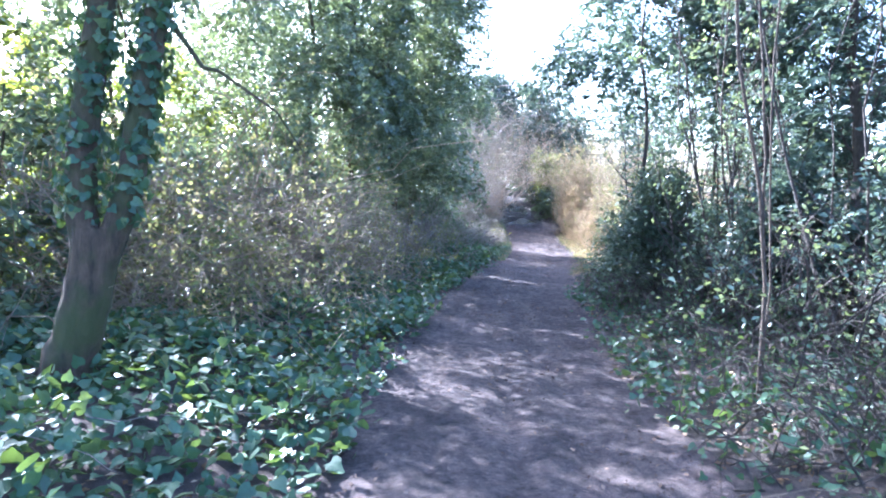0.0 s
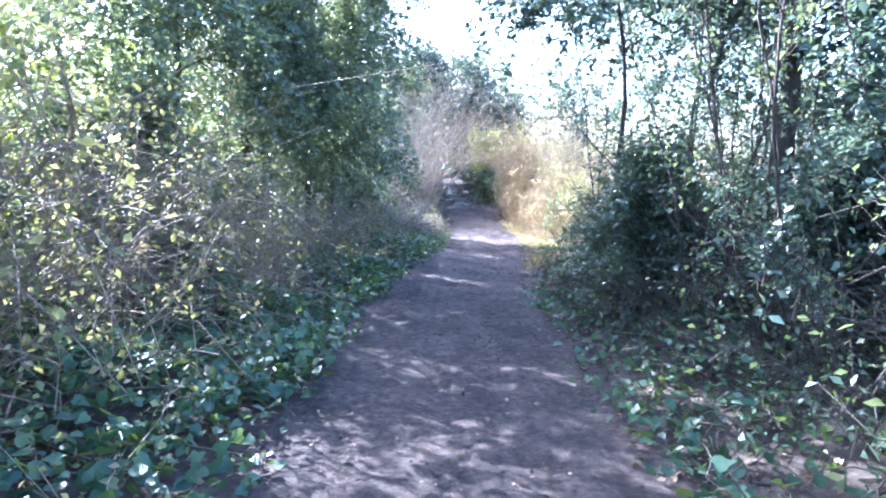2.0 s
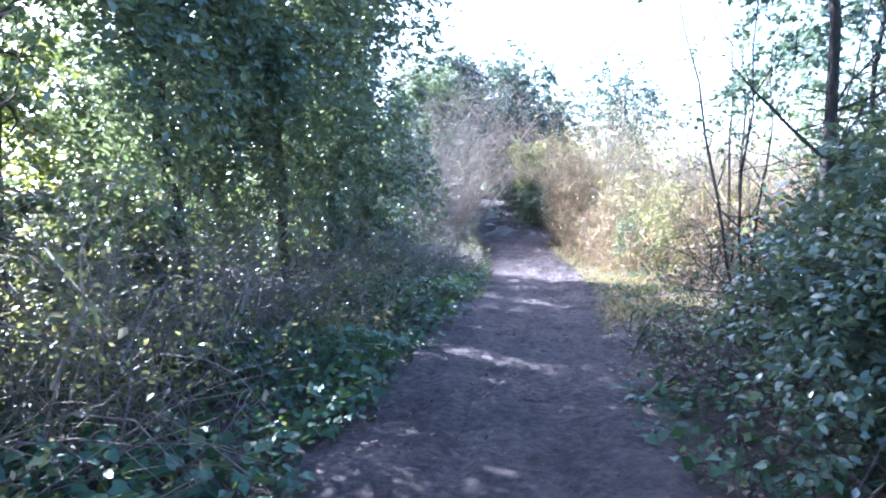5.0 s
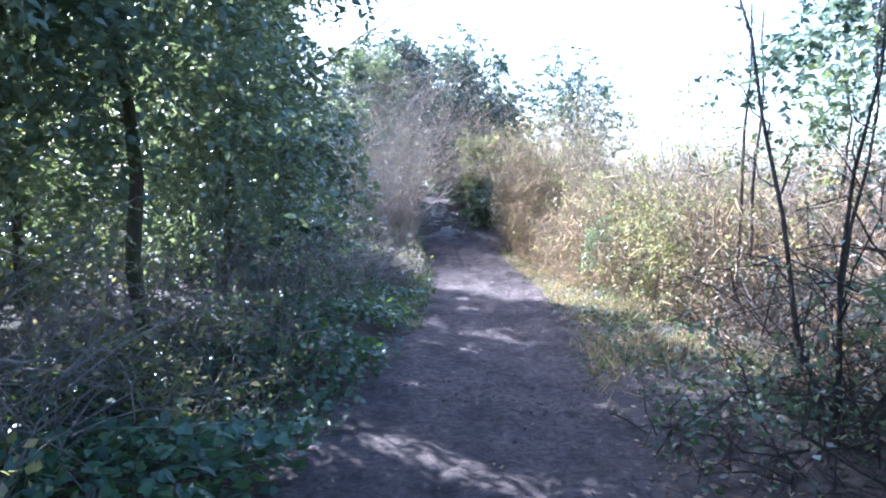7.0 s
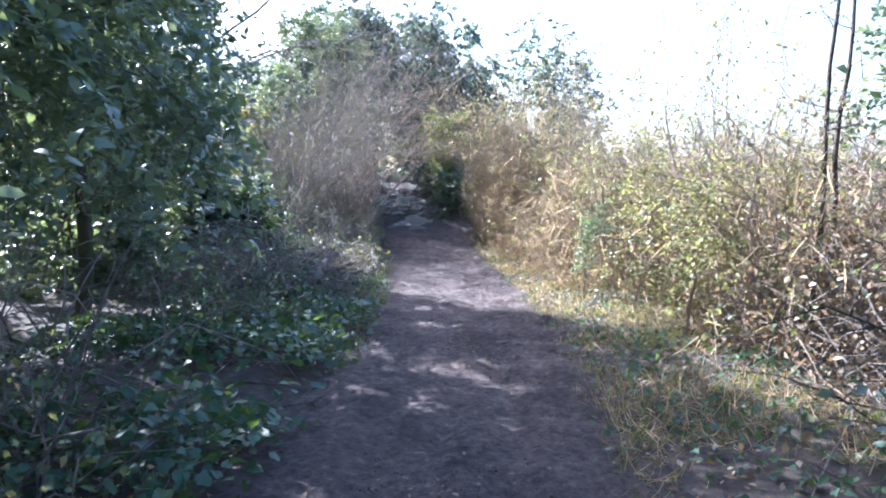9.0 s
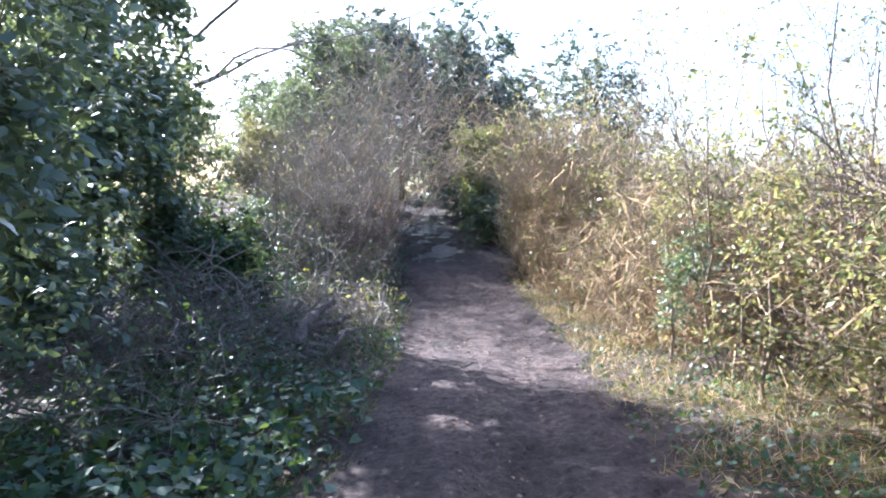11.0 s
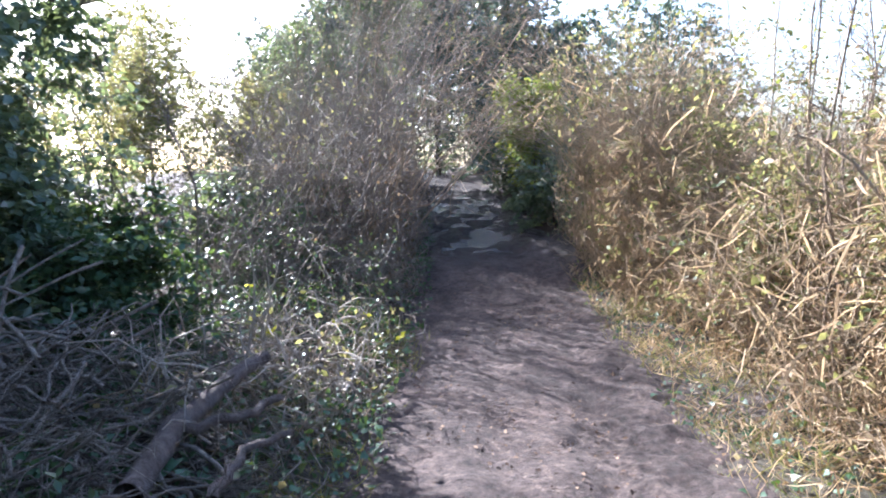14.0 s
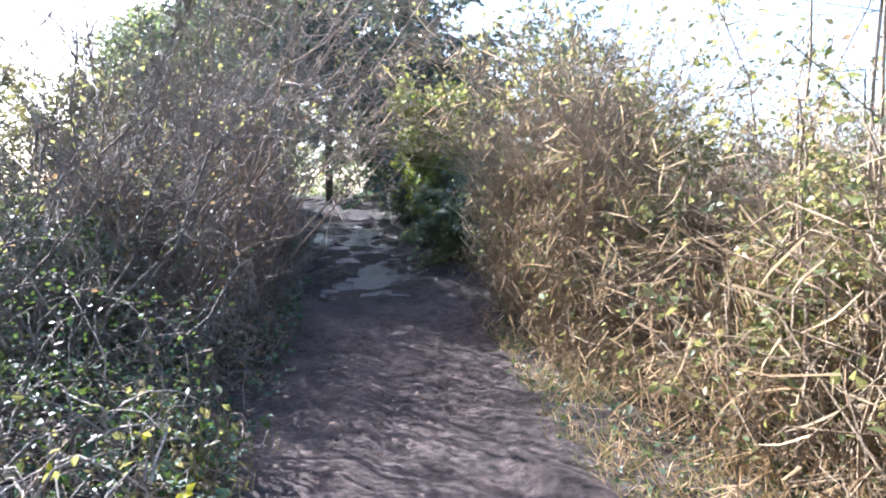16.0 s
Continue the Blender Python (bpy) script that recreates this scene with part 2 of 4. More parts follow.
pu = np.arange(-1.4, 1.401, 0.04)
py = np.arange(-4, 43, 0.05)
PU, PY = np.meshgrid(pu, py)
PX = path_x(PY) + PU
half = 0.9 + 0.46 * fbm(PY * 1.1 + 40 * (PU > 0), PU * 0.4 + 7, 4)
drop = np.clip((np.abs(PU) - half) / 0.22, 0, 2)
tread = fbm(PX * 3.4, PY * 3.0, 5) - 0.5
prints = np.clip(fbm(PX * 7.5 + 5, PY * 5.0, 3) - 0.55, 0, 1)
PZ = (np.interp(PY, RISE_Y, RISE_Z) + 0.05 * (fbm(PX * 1.1, PY * 0.8, 3) - 0.5) + 0.05 * tread - 0.1 * prints + 0.02
      - 0.03 * np.exp(-((PU - 0.42 - 0.1 * np.sin(PY * 0.6)) / 0.14) ** 2) - 0.025 * np.exp(-((PU + 0.1 - 0.12 * np.sin(PY * 0.5)) / 0.1) ** 2) - 0.12 * drop)
PZ += 0.09 * np.clip((PY - 12) / 5, 0.3, 1) * np.clip(PU / 0.5 - 0.1, 0.25, 1) * (fbm(PX * 5.5, PY * 5.5 + 3, 3) - 0.5)
PZ += np.clip((PY - 25.5) / 3, 0, 1) * 0.05 * (fbm(PX * 4, PY * 2.5, 4) - 0.5)
BASE = np.interp(PY, RISE_Y, RISE_Z)
soft_mud = np.clip((PY - 27.8) / 1.0, 0, 1) * np.clip((35.2 - PY) / 0.8, 0, 1) * np.clip((1.1 - np.abs(PU)) / 0.2, 0, 1)
CHURN = BASE + 0.17 * (fbm(PX * 2.4, PY * 3.2, 4) - 0.5) + 0.05 * (fbm(PX * 9, PY * 9, 3) - 0.5) + 0.06 * (PU + 0.1) ** 2
PZ = PZ * (1 - soft_mud) + CHURN * soft_mud
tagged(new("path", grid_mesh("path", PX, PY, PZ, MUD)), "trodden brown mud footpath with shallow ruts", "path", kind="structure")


# ---- makers for growing things ----
def unit(v):
    return v / np.maximum(np.linalg.norm(v, axis=-1, keepdims=True), 1e-9)


def mesh_ob(name, verts, faces, material, parent=None, smooth=False):
    me = bpy.data.meshes.new(name)
    raw(me, verts, faces)
    me.materials.append(material)
    if smooth:
        me.polygons.foreach_set("use_smooth", np.ones(len(faces), bool))
    ob = new(name, me)
    ob.parent = parent
    return ob


LEAF = (np.array([[0, 0, 0], [0.22, -0.2, 0.05], [0.62, -0.22, 0.05], [1, 0, -0.1], [0.62, 0.22, 0.05], [0.22, 0.2, 0.05]]), np.array([[0, 1, 5], [1, 2, 5], [2, 4, 5], [2, 3, 4]]))
OVAL = (np.array([[0, 0, 0], [0.45, -0.3, 0.09], [1, 0, -0.06], [0.45, 0.3, 0.09]]), np.array([[0, 1, 2], [0, 2, 3]]))
IVYLEAF = (np.array([[0, 0, 0], [-0.12, -0.3, 0.04], [0.1, -0.44, 0.04], [0.4, -0.4, 0.07], [0.58, -0.22, 0.05], [1, 0, -0.08], [0.58, 0.22, 0.05], [0.4, 0.4, 0.07], [0.1, 0.44, 0.04], [-0.12, 0.3, 0.04]]),
           np.array([[0, 1, 2], [0, 2, 3], [0, 3, 4], [0, 4, 5], [0, 5, 6], [0, 6, 7], [0, 7, 8], [0, 8, 9]]))
BLADE = (np.array([[0, -0.02, 0], [0, 0.02, 0], [0.55, 0.018, 0.0], [0.55, -0.018, 0.0], [1, 0, -0.14]]), np.array([[0, 2, 1], [0, 3, 2], [3, 4, 2]]))


def leaf_arrays(P, N, size, shape, up=None):
    """Vertices and triangles of one leaf at each place P, facing N."""
    n = len(P)
    N = unit(N)
    T = rng.normal(size=(n, 3)) if up is None else up
    T = unit(T - (T * N).sum(1, keepdims=True) * N)
    B = np.cross(N, T)
    base, tri = shape
    s = np.broadcast_to(np.asarray(size, float), (n,))[:, None, None]
    L = base[None] * np.array([1, 1, 1.0])
    V = P[:, None] + s * (L[..., :1] * T[:, None] + L[..., 1:2] * B[:, None] + L[..., 2:] * N[:, None])
    F = tri[None] + (np.arange(n) * len(base))[:, None, None]
    return V.reshape(-1, 3), F.reshape(-1, 3)


def leaves(name, P, N, size, shape, material, parent=None, up=None):
    V, F = leaf_arrays(P, N, size, shape, up)
    return mesh_ob(name, V, F, material, parent)


def tube_arrays(S, R, sides=4):
    """Tubes along the lines S (n, k, 3) with the radii R (n, k)."""
    n, k, _ = S.shape
    T = unit(np.gradient(S, axis=1))
    ref = np.where(np.abs(T[..., 2:]) > 0.9, np.array([1.0, 0, 0]), np.array([0, 0, 1.0]))
    A = unit(np.cross(T, ref))
    B = np.cross(T, A)
    a = np.arange(sides) * 2 * np.pi / sides
    V = S[:, :, None] + R[:, :, None, None] * (np.cos(a)[:, None] * A[:, :, None] + np.sin(a)[:, None] * B[:, :, None])
    i = np.arange(n * k * sides).reshape(n, k, sides)
    j = np.roll(i, -1, 2)
    F = np.stack([i[:, :-1], j[:, :-1], j[:, 1:], i[:, 1:]], -1).reshape(-1, 4)
    return V.reshape(-1, 3), F


def tubes(name, S, R, material, parent=None, sides=4):
    V, F = tube_arrays(S, R, sides)
    return mesh_ob(name, V, F, material, parent, True)


def arcs(B, D, L, droop, k=6, kink=0.04):
    """Bent stems from the feet B along D, of length L, sagging by droop."""
    s = np.linspace(0, 1, k)[None, :, None]
    n = len(B)
    L = np.asarray(L, float).reshape(-1, 1, 1) * np.ones((n, 1, 1))
    S = B[:, None] + unit(D)[:, None] * L * s
    S[..., 2] -= (np.asarray(droop, float).reshape(-1, 1) * np.ones((n, 1))) * L[:, :, 0] * s[..., 0] ** 2
    S = S + np.cumsum(rng.normal(size=(n, k, 3)), 1) * kink * L * (s > 0)
    return S


def taper(n, k, r0, r1):
    r0 = np.asarray(r0, float).reshape(-1, 1) * np.ones((n, 1))
    return r0 + (np.asarray(r1, float).reshape(-1, 1) - r0) * np.linspace(0, 1, k)[None]


def sprouts(S, R, per, spread, frac, k=5, kink=0.05, rise=0.2, lo=0.3):
    """Side branches from the lines S."""
    n, kk, _ = S.shape
    t = rng.uniform(lo, 1, (n, per)) * (kk - 1)
    i = np.minimum(t.astype(int), kk - 2)
    f = (t - i)[..., None]
    r = np.arange(n)[:, None]
    B = (S[r, i] * (1 - f) + S[r, i + 1] * f).reshape(-1, 3)
    D0 = unit(S[r, i + 1] - S[r, i]).reshape(-1, 3)
    L0 = np.linalg.norm(S[:, -1] - S[:, 0], axis=1)
    L = (np.repeat(L0[:, None], per, 1) * rng.uniform(0.6, 1.2, (n, per)) * frac).ravel()
    D = unit(D0 * (1 - spread) + unit(rng.normal(size=B.shape)) * spread + np.array([0, 0, rise]))
    R0 = (R[r, i].ravel()) * 0.6
    S2 = arcs(B, D, L, 0.05, k, kink)
    return S2, taper(len(B), k, R0, R0 * 0.25)


def thing(name, x, y, label, category, group="", kind="", z=None):
    """An empty at the foot of a growing thing."""
    e = new(name)
    e.location = (x, y, float(land(x, y)) if z is None else z)
    e.empty_display_size = 0.1
    return tagged(e, label, category, group, kind)


def under(e, ob):
    """Hang a part that was made in world coordinates under e."""
    ob.parent = e
    ob.matrix_parent_inverse = Matrix.Translation(-e.location)
    return ob


def sprays(n, c, r, per=22, reach=0.7, droop=0.45, lumps=40, lump=0.3, column=False, taper_up=0.0):
    """A crown of leafy sprays: twig lines that reach out and hang, and the places, facings and directions of their leaves."""
    c, r = np.array(c, float), np.array(r, float)
    m = max(8, n // per)
    C = unit(rng.normal(size=(lumps, 3))) * rng.uniform(0.2, 0.85, (lumps, 1))
    if column:
        a, d = rng.uniform(0, 2 * np.pi, lumps), rng.uniform(0.1, 0.85, lumps) ** 0.5
        C = np.stack([np.cos(a) * d, np.sin(a) * d, rng.uniform(-0.92, 0.88, lumps)], 1)
    q = rng.integers(0, lumps, m)
    P = C[q] + unit(rng.normal(size=(m, 3))) * lump * rng.uniform(0.5, 1.3, lumps)[q][:, None] * rng.uniform(0.1, 1, (m, 1)) ** 0.5
    P[:, :2] *= (1 - taper_up * np.clip((P[:, 2:] + 1) / 2, 0, 1))
    out = unit(P * np.array([1, 1, 0.5]) + 0.45 * rng.normal(size=(m, 3)) + np.array([0, 0, 0.25]))
    L = reach * rng.uniform(0.35, 1.2, m)
    W = arcs(c + P * r - out * L[:, None] * 0.5, out, L, droop * rng.uniform(0.2, 1.6, m), 5, 0.04)
    i = np.repeat(np.arange(m), per)
    t = rng.uniform(0.4, 3.999, m * per)
    k, f = t.astype(int), (t % 1)[:, None]
    A, B = W[i, k], W[i, k + 1]
    along = unit(B - A)
    side = unit(np.cross(along, np.array([0, 0, 1.0])) + 1e-6) * np.where(rng.random(m * per) < 0.5, -1, 1)[:, None]
    T = unit(along * 0.7 + side * rng.uniform(0.2, 1.2, (m * per, 1)) + 0.35 * rng.normal(size=A.shape))
    N = np.array([0, 0, 0.8]) + 0.35 * out[i] + 0.55 * rng.normal(size=A.shape)
    return W, A * (1 - f) + B * f + side * 0.012 + rng.normal(size=A.shape) * 0.02, N, T


def each(name, S, R, material, e, sides=5):
    """One object for each line of S, under e."""
    for q in range(len(S)):
        under(e, tubes(name, S[q:q + 1], R[q:q + 1], material, None, sides))


def stuff(ob):
    return tagged(ob, kind="stuff")


def evergreen(name, x, y, h, spread, n, label, category="tree", leaf=0.075, material=None, trunk_r=0.07, low=0.1, lumps=30, lump=0.36, squash=1.0, group="", limbs=9, lean=(0, 0), edge=None, column=False, reach=0.75, droop=0.45, taper_up=0.25, shape=None, bark=None):
    """An evergreen tree or bush: trunk, limbs, fine twigs and a crown of hanging leafy sprays."""
    e = thing(name, x, y, label, category, group)
    g = e.location.z
    bark = bark or BARK
    B = np.array([[x, y, g - 0.1]])
    T = arcs(B, np.array([[rng.normal() * 0.05 + lean[0], rng.normal() * 0.05 + lean[1], 1]]), h * 0.85, 0, 9, 0.012)
    R = taper(1, 9, trunk_r, trunk_r * 0.25)
    under(e, tubes("trunk", T, R, bark, None, 8))
    L, LR = sprouts(T, R, limbs, 0.75, min(0.42, 0.75 * spread / h), 5, 0.05, 0.25, 0.25)
    LR *= 0.55
    each("limb", L, LR, bark, e)
    L2, LR2 = sprouts(L, LR, 6, 0.6, 0.55, 4)
    stuff(under(e, tubes("twig_tangle", L2, np.maximum(LR2, 0.004), bark, None, 3)))
    zc, zr = g + h * (1 + low) / 2, h * (1 - low) / 2
    W, P, N, D = sprays(n, (x + lean[0] * h * 0.5, y + lean[1] * h * 0.5, zc), (spread, spread * squash, zr), 22, reach * min(1.0, 0.4 + spread / 2.5), droop, lumps, lump, column, taper_up)

    def beside(Q):
        u = Q[..., 0] - path_x(Q[..., 1])
        rough = abs(edge) - 0.15 + 0.7 * fbm(Q[..., 1] * 1.6 + 11, Q[..., 2] * 1.6 + 5, 4) ** 2 + 0.25 * np.clip(Q[..., 2] - g - 0.8, 0, 2)
        return (np.sign(edge) * u > rough) | (Q[..., 2] > g + 2.5)

    ok = (W[..., 2] > land(W[..., 0], W[..., 1]) + 0.03).all(1)
    if edge is not None:
        ok &= beside(W).all(1)
        keep = beside(P)
        P, N, D = P[keep], N[keep], D[keep]
    P[:, 2] = np.maximum(P[:, 2], land(P[:, 0], P[:, 1]) + 0.05)
    W = W[ok][::5]
    stuff(under(e, tubes("sprig_tangle", W, taper(len(W), 5, 0.0045, 0.0018), bark, None, 3)))
    under(e, leaves("crown", P, N, leaf * rng.uniform(0.6, 1.3, len(P)), shape or OVAL, material or HOLLY, None, D))
    return e


def bare_shrub(name, x, y, h, spread, stems, label, material=TWIG, r=0.014, per=7, lean=(0, 0), leafy=0, leafmat=None, leafsize=0.05, group="", kink=0.03, sag=0.12, wild=0.5, side=0.38):
    """A leafless shrub: stems fanning from its foot, side shoots and fine twigs."""
    e = thing(name, x, y, label, "shrub", group)
    a = rng.uniform(0, 2 * np.pi, stems)
    B = np.stack([x + np.cos(a) * rng.uniform(0, 0.35, stems) * spread, y + np.sin(a) * rng.uniform(0, 0.35, stems) * spread, np.zeros(stems)], 1)
    B[:, 2] = land(B[:, 0], B[:, 1]) - 0.03
    D = np.stack([np.cos(a) * spread / h + lean[0], np.sin(a) * spread / h + lean[1], np.ones(stems)], 1) + rng.normal(size=(stems, 3)) * 0.12
    S = arcs(B, D, h * rng.uniform(0.7, 1.15, stems), sag * rng.uniform(0.5, 1.5, stems), 8, kink)
    R = taper(stems, 8, r * rng.uniform(0.6, 1.4, stems), r * 0.3)
    each("stem", S, R, material, e)
    S2, R2 = sprouts(S, R, per, wild, side, 6, 0.06)
    S3, R3 = sprouts(S2, np.maximum(R2, 0.004), per, 0.55, 0.45, 4, 0.07)
    stuff(under(e, tubes("shoot_tangle", S2, R2, material, None, 4)))
    stuff(under(e, tubes("twig_tangle", S3, np.maximum(R3, 0.0025), material, None, 3)))
    if leafy:
        q = rng.integers(0, len(S3), leafy)
        P = S3[q, rng.integers(1, 4, leafy)] + rng.normal(size=(leafy, 3)) * 0.04
        under(e, leaves("foliage", P, rng.normal(size=(leafy, 3)) + np.array([0, 0, 0.8]), leafsize * rng.uniform(0.6, 1.3, leafy), OVAL, leafmat))
    return e


def strip_points(n, y0, y1, u0, u1):
    """Places beside the path: along y, at the offsets u from its middle."""
    y = rng.uniform(y0, y1, n)
    x = path_x(y) + rng.uniform(u0, u1, n)
    return x, y


def clear(S, gap):
    """Keep the path free: what hangs low over it is bent back beside it, by uneven amounts."""
    u = S[..., 0] - path_x(S[..., 1])
    low = S[..., 2] < land(S[..., 0], S[..., 1]) + 2.1
    own = rng.uniform(0.85, 1.35, len(S)).reshape((-1,) + (1,) * (u.ndim - 1))
    edge = abs(gap) * own + 0.25 * (fbm(S[..., 1] * 1.3, S[..., 1] * 0 + 3.0, 3) - 0.5)
    v = np.abs(u) * np.where(u * gap > 0, 1, -1)
    v = np.where(v < edge, edge + 0.35 * np.minimum(edge - v, 1.2), v)
    S[..., 0] = np.where(low, path_x(S[..., 1]) + np.sign(gap) * v, S[..., 0])
    return S


def thicket(name, y0, y1, u0, u1, h, canes, n, label, category, cane_mat, leaf_material, leafsize=0.05, cane_r=0.006, droop=0.5, length=(0.6, 1.25), shape=OVAL, group="", fine=0, upright=0.35, gap=None, spill=0.06, k=5, lift=0.6, blades=0, leaf_from=1, single=0):
    """A tangle: arching canes with leaves scattered along them."""
    x, y = strip_points(canes, y0, y1, u0, u1)
    mx = float(path_x((y0 + y1) / 2) + (u0 + u1) / 2)
    e = thing(name, mx, (y0 + y1) / 2, label, category, group, "stuff")
    B = np.stack([x, y, land(x, y) - 0.03 + rng.uniform(0, 0.6 * h, canes) * (rng.random(canes) < lift)], 1)
    D = np.stack([rng.normal(size=canes) * 0.6, rng.normal(size=canes) * 0.6, rng.uniform(upright, 1.3, canes)], 1)
    S = arcs(B, D, h * (0.75 + 0.35 * wobble(x, y, 1.9, 0.7)) * rng.uniform(*length, canes), droop * rng.uniform(0.3, 1.6, canes), k, 0.035)
    S[..., 2] = np.maximum(S[..., 2], land(S[..., 0], S[..., 1]) + 0.01)
    gap = (1.1 if u0 > 0 else -1.1) if gap is None else gap
    S = clear(S, gap)
    R = taper(canes, k, cane_r * rng.uniform(0.5, 1.5, canes), cane_r * 0.4)
    under(e, stuff(tubes("cane_tangle", S, R, cane_mat, None, 3)))
    if single:
        i = rng.choice(canes, single, replace=False)
        D2 = np.stack([rng.normal(size=single) * 0.5, rng.normal(size=single) * 0.6, rng.uniform(0.5, 1.2, single)], 1)
        S1 = arcs(B[i], D2, h * rng.uniform(0.4, 0.95, single), rng.uniform(0.2, 0.7, single), 9, 0.03)
        S1[..., 2] = np.maximum(S1[..., 2], land(S1[..., 0], S1[..., 1]) + 0.01)
        each("cane", clear(S1, gap), taper(single, 9, rng.uniform(0.008, 0.015, single), 0.004), cane_mat, e, 5)
    if fine:
        S2, R2 = sprouts(S, R, fine, 0.6, 0.4, 4, 0.07)
        S2 = clear(S2, gap)
        under(e, stuff(tubes("twig_tangle", S2, np.maximum(R2, 0.002), cane_mat, None, 3)))
    if n:
        leafy = np.flatnonzero(wobble(x * 1.7, y * 1.7, 1.5, 3.1) + 0.35 * rng.normal(size=canes) > 0.1)
        q, kk = rng.choice(leafy, n), rng.integers(leaf_from, k, n)
        P = S[q, kk] + rng.normal(size=(n, 3)) * spill
        P[:, 2] = np.maximum(P[:, 2], land(P[:, 0], P[:, 1]) + 0.02)
        P = clear(P, gap)
        under(e, stuff(leaves("foliage", P, rng.normal(size=(n, 3)) + np.array([0, 0, 0.9]), leafsize * rng.uniform(0.6, 1.4, n), shape, leaf_material)))
    if blades:
        tufted = np.flatnonzero(wobble(x * 2.2, y * 2.2, 1.6, 0.9) + 0.3 * rng.normal(size=canes) > 0.0)
        q, kk = rng.choice(tufted, blades), rng.integers(0, k, blades)
        P = clear(S[q, kk] + rng.normal(size=(blades, 3)) * 0.05, gap)
        P[:, 2] = np.maximum(P[:, 2], land(P[:, 0], P[:, 1]) + 0.1)
        hang = np.stack([rng.normal(size=blades) * 0.5, rng.normal(size=blades) * 0.5, -np.ones(blades) + 0.9 * rng.random(blades)], 1)
        under(e, stuff(leaves("dry_blades", P, rng.normal(size=(blades, 3)), 0.22 * rng.uniform(0.4, 1.5, blades), BLADE, STRAWLEAF, None, hang)))
    return e


def carpet(name, n, y0, y1, u0, u1, size, material, shape, label, category, lift=0.12, tilt=0.6, mound=0.0):
    """Leaves covering the ground, layered, as one object."""
    x, y = strip_points(n, y0, y1, u0, u1)
    mass = 0.5 + 0.5 * wobble(x, y, 2.3, 1.9)
    z = land(x, y) + rng.uniform(0, 1, n) * lift * (0.4 + mass) + mound * np.maximum(mass - 0.3, 0)
    u = x - path_x(y)
    keep = (rng.random(n) < 0.35 + 0.9 * mass) & (np.abs(u) > 0.9 + 0.46 * fbm(y * 1.1 + 40 * (u > 0), u * 0.4 + 7, 4) - 0.12 + 0.08 * rng.normal(size=n))
    keep &= ~((np.abs(y - 16.3 - 0.25 * u - 0.15 * np.sin(7 * u)) < 0.55) & (u < -0.8) & (u > -2.9)) | (rng.random(n) < 0.06)
    P = np.stack([x, y, z], 1)[keep]
    k = len(P)
    N = np.array([0, 0, 1.0]) + rng.normal(size=(k, 3)) * tilt
    ob = leaves(name, P, N, size * rng.uniform(0.55, 1.35, k), shape, material)
    return tagged(ob, label, category, kind="stuff")


def tufts(name, n, y0, y1, u0, u1, size, material, label, category):
    """Grass in tufts: blades that rise and bend from the ground."""
    x, y = strip_points(n, y0, y1, u0, u1)
    keep = wobble(x, y, 2.7, 0.6) + 0.5 * wobble(x, y, 7.1, 1.4) + 0.3 * rng.normal(size=n) > -0.15
    x, y = x[keep], y[keep]
    n = len(x)
    P = np.stack([x, y, land(x, y)], 1)
    D = np.array([0, 0, 0.55]) + rng.normal(size=(n, 3)) * np.array([0.6, 0.6, 0.2])
    return tagged(leaves(name, P, rng.normal(size=(n, 3)), size * rng.uniform(0.4, 1.4, n), BLADE, material, None, D), label, category, kind="stuff")


def polyline(points, k=14, kink=0.008):
    """A smooth line of k points through the given ones."""
    p = np.array(points, float)
    d = np.concatenate([[0], np.cumsum(np.linalg.norm(np.diff(p, axis=0), axis=1))])
    t = np.linspace(0, d[-1], k)
    S = np.stack([np.interp(t, d, p[:, a]) for a in range(3)], 1)
    for _ in range(2):
        S[1:-1] = (S[:-2] + 2 * S[1:-1] + S[2:]) / 4
    S[1:-1] += rng.normal(size=(k - 2, 3)) * kink
    return S[None]


def stick(name, e, points, r0, r1, material, sides=6, k=14, kink=0.008):
    S = polyline(points, k, kink)
    return S, taper(1, k, r0, r1), under(e, tubes(name, S, taper(1, k, r0, r1), material, None, sides))


def cling(S, R, n, out=0.05):
    """Places and facings of leaves that cling round a stem."""
    k = S.shape[1]
    t = rng.uniform(0, k - 1.001, n)
    i, f = t.astype(int), (t % 1)[:, None]
    C = S[0, i] * (1 - f) + S[0, i + 1] * f
    d = unit(rng.normal(size=(n, 3)) * np.array([1, 1, 0.25]))
    return C + d * (R[0, i][:, None] + rng.uniform(0, out, (n, 1))), d + rng.normal(size=(n, 3)) * 0.35


# ---- left side ----
IVY_LABEL, BRAMBLE_LABEL = "dark green ivy leaves carpeting the bank beside the path", "brown bramble tangle with scattered withered leaves"
carpet("ivy_carpet", 14000, 1.0, 10.0, -4.2, -0.75, 0.08, IVY, IVYLEAF, IVY_LABEL, "ivy", 0.22, 0.6, 0.14)
carpet("ivy_carpet", 12000, 10.0, 18.7, -3.2, -0.75, 0.072, IVY, IVYLEAF, IVY_LABEL, "ivy", 0.25, 0.6, 0.15)
carpet("ivy_carpet", 4500, 18.7, 22.0, -3.4, -0.85, 0.045, IVY, IVYLEAF, "small ivy leaves creeping through cut branches", "ivy", 0.2, 0.7, 0.1)
carpet("ivy_carpet", 7000, 22.0, 33.5, -3.2, -0.98, 0.05, IVY, IVYLEAF, "ivy and weeds creeping under dead stems", "ivy", 0.2, 0.7, 0.15)

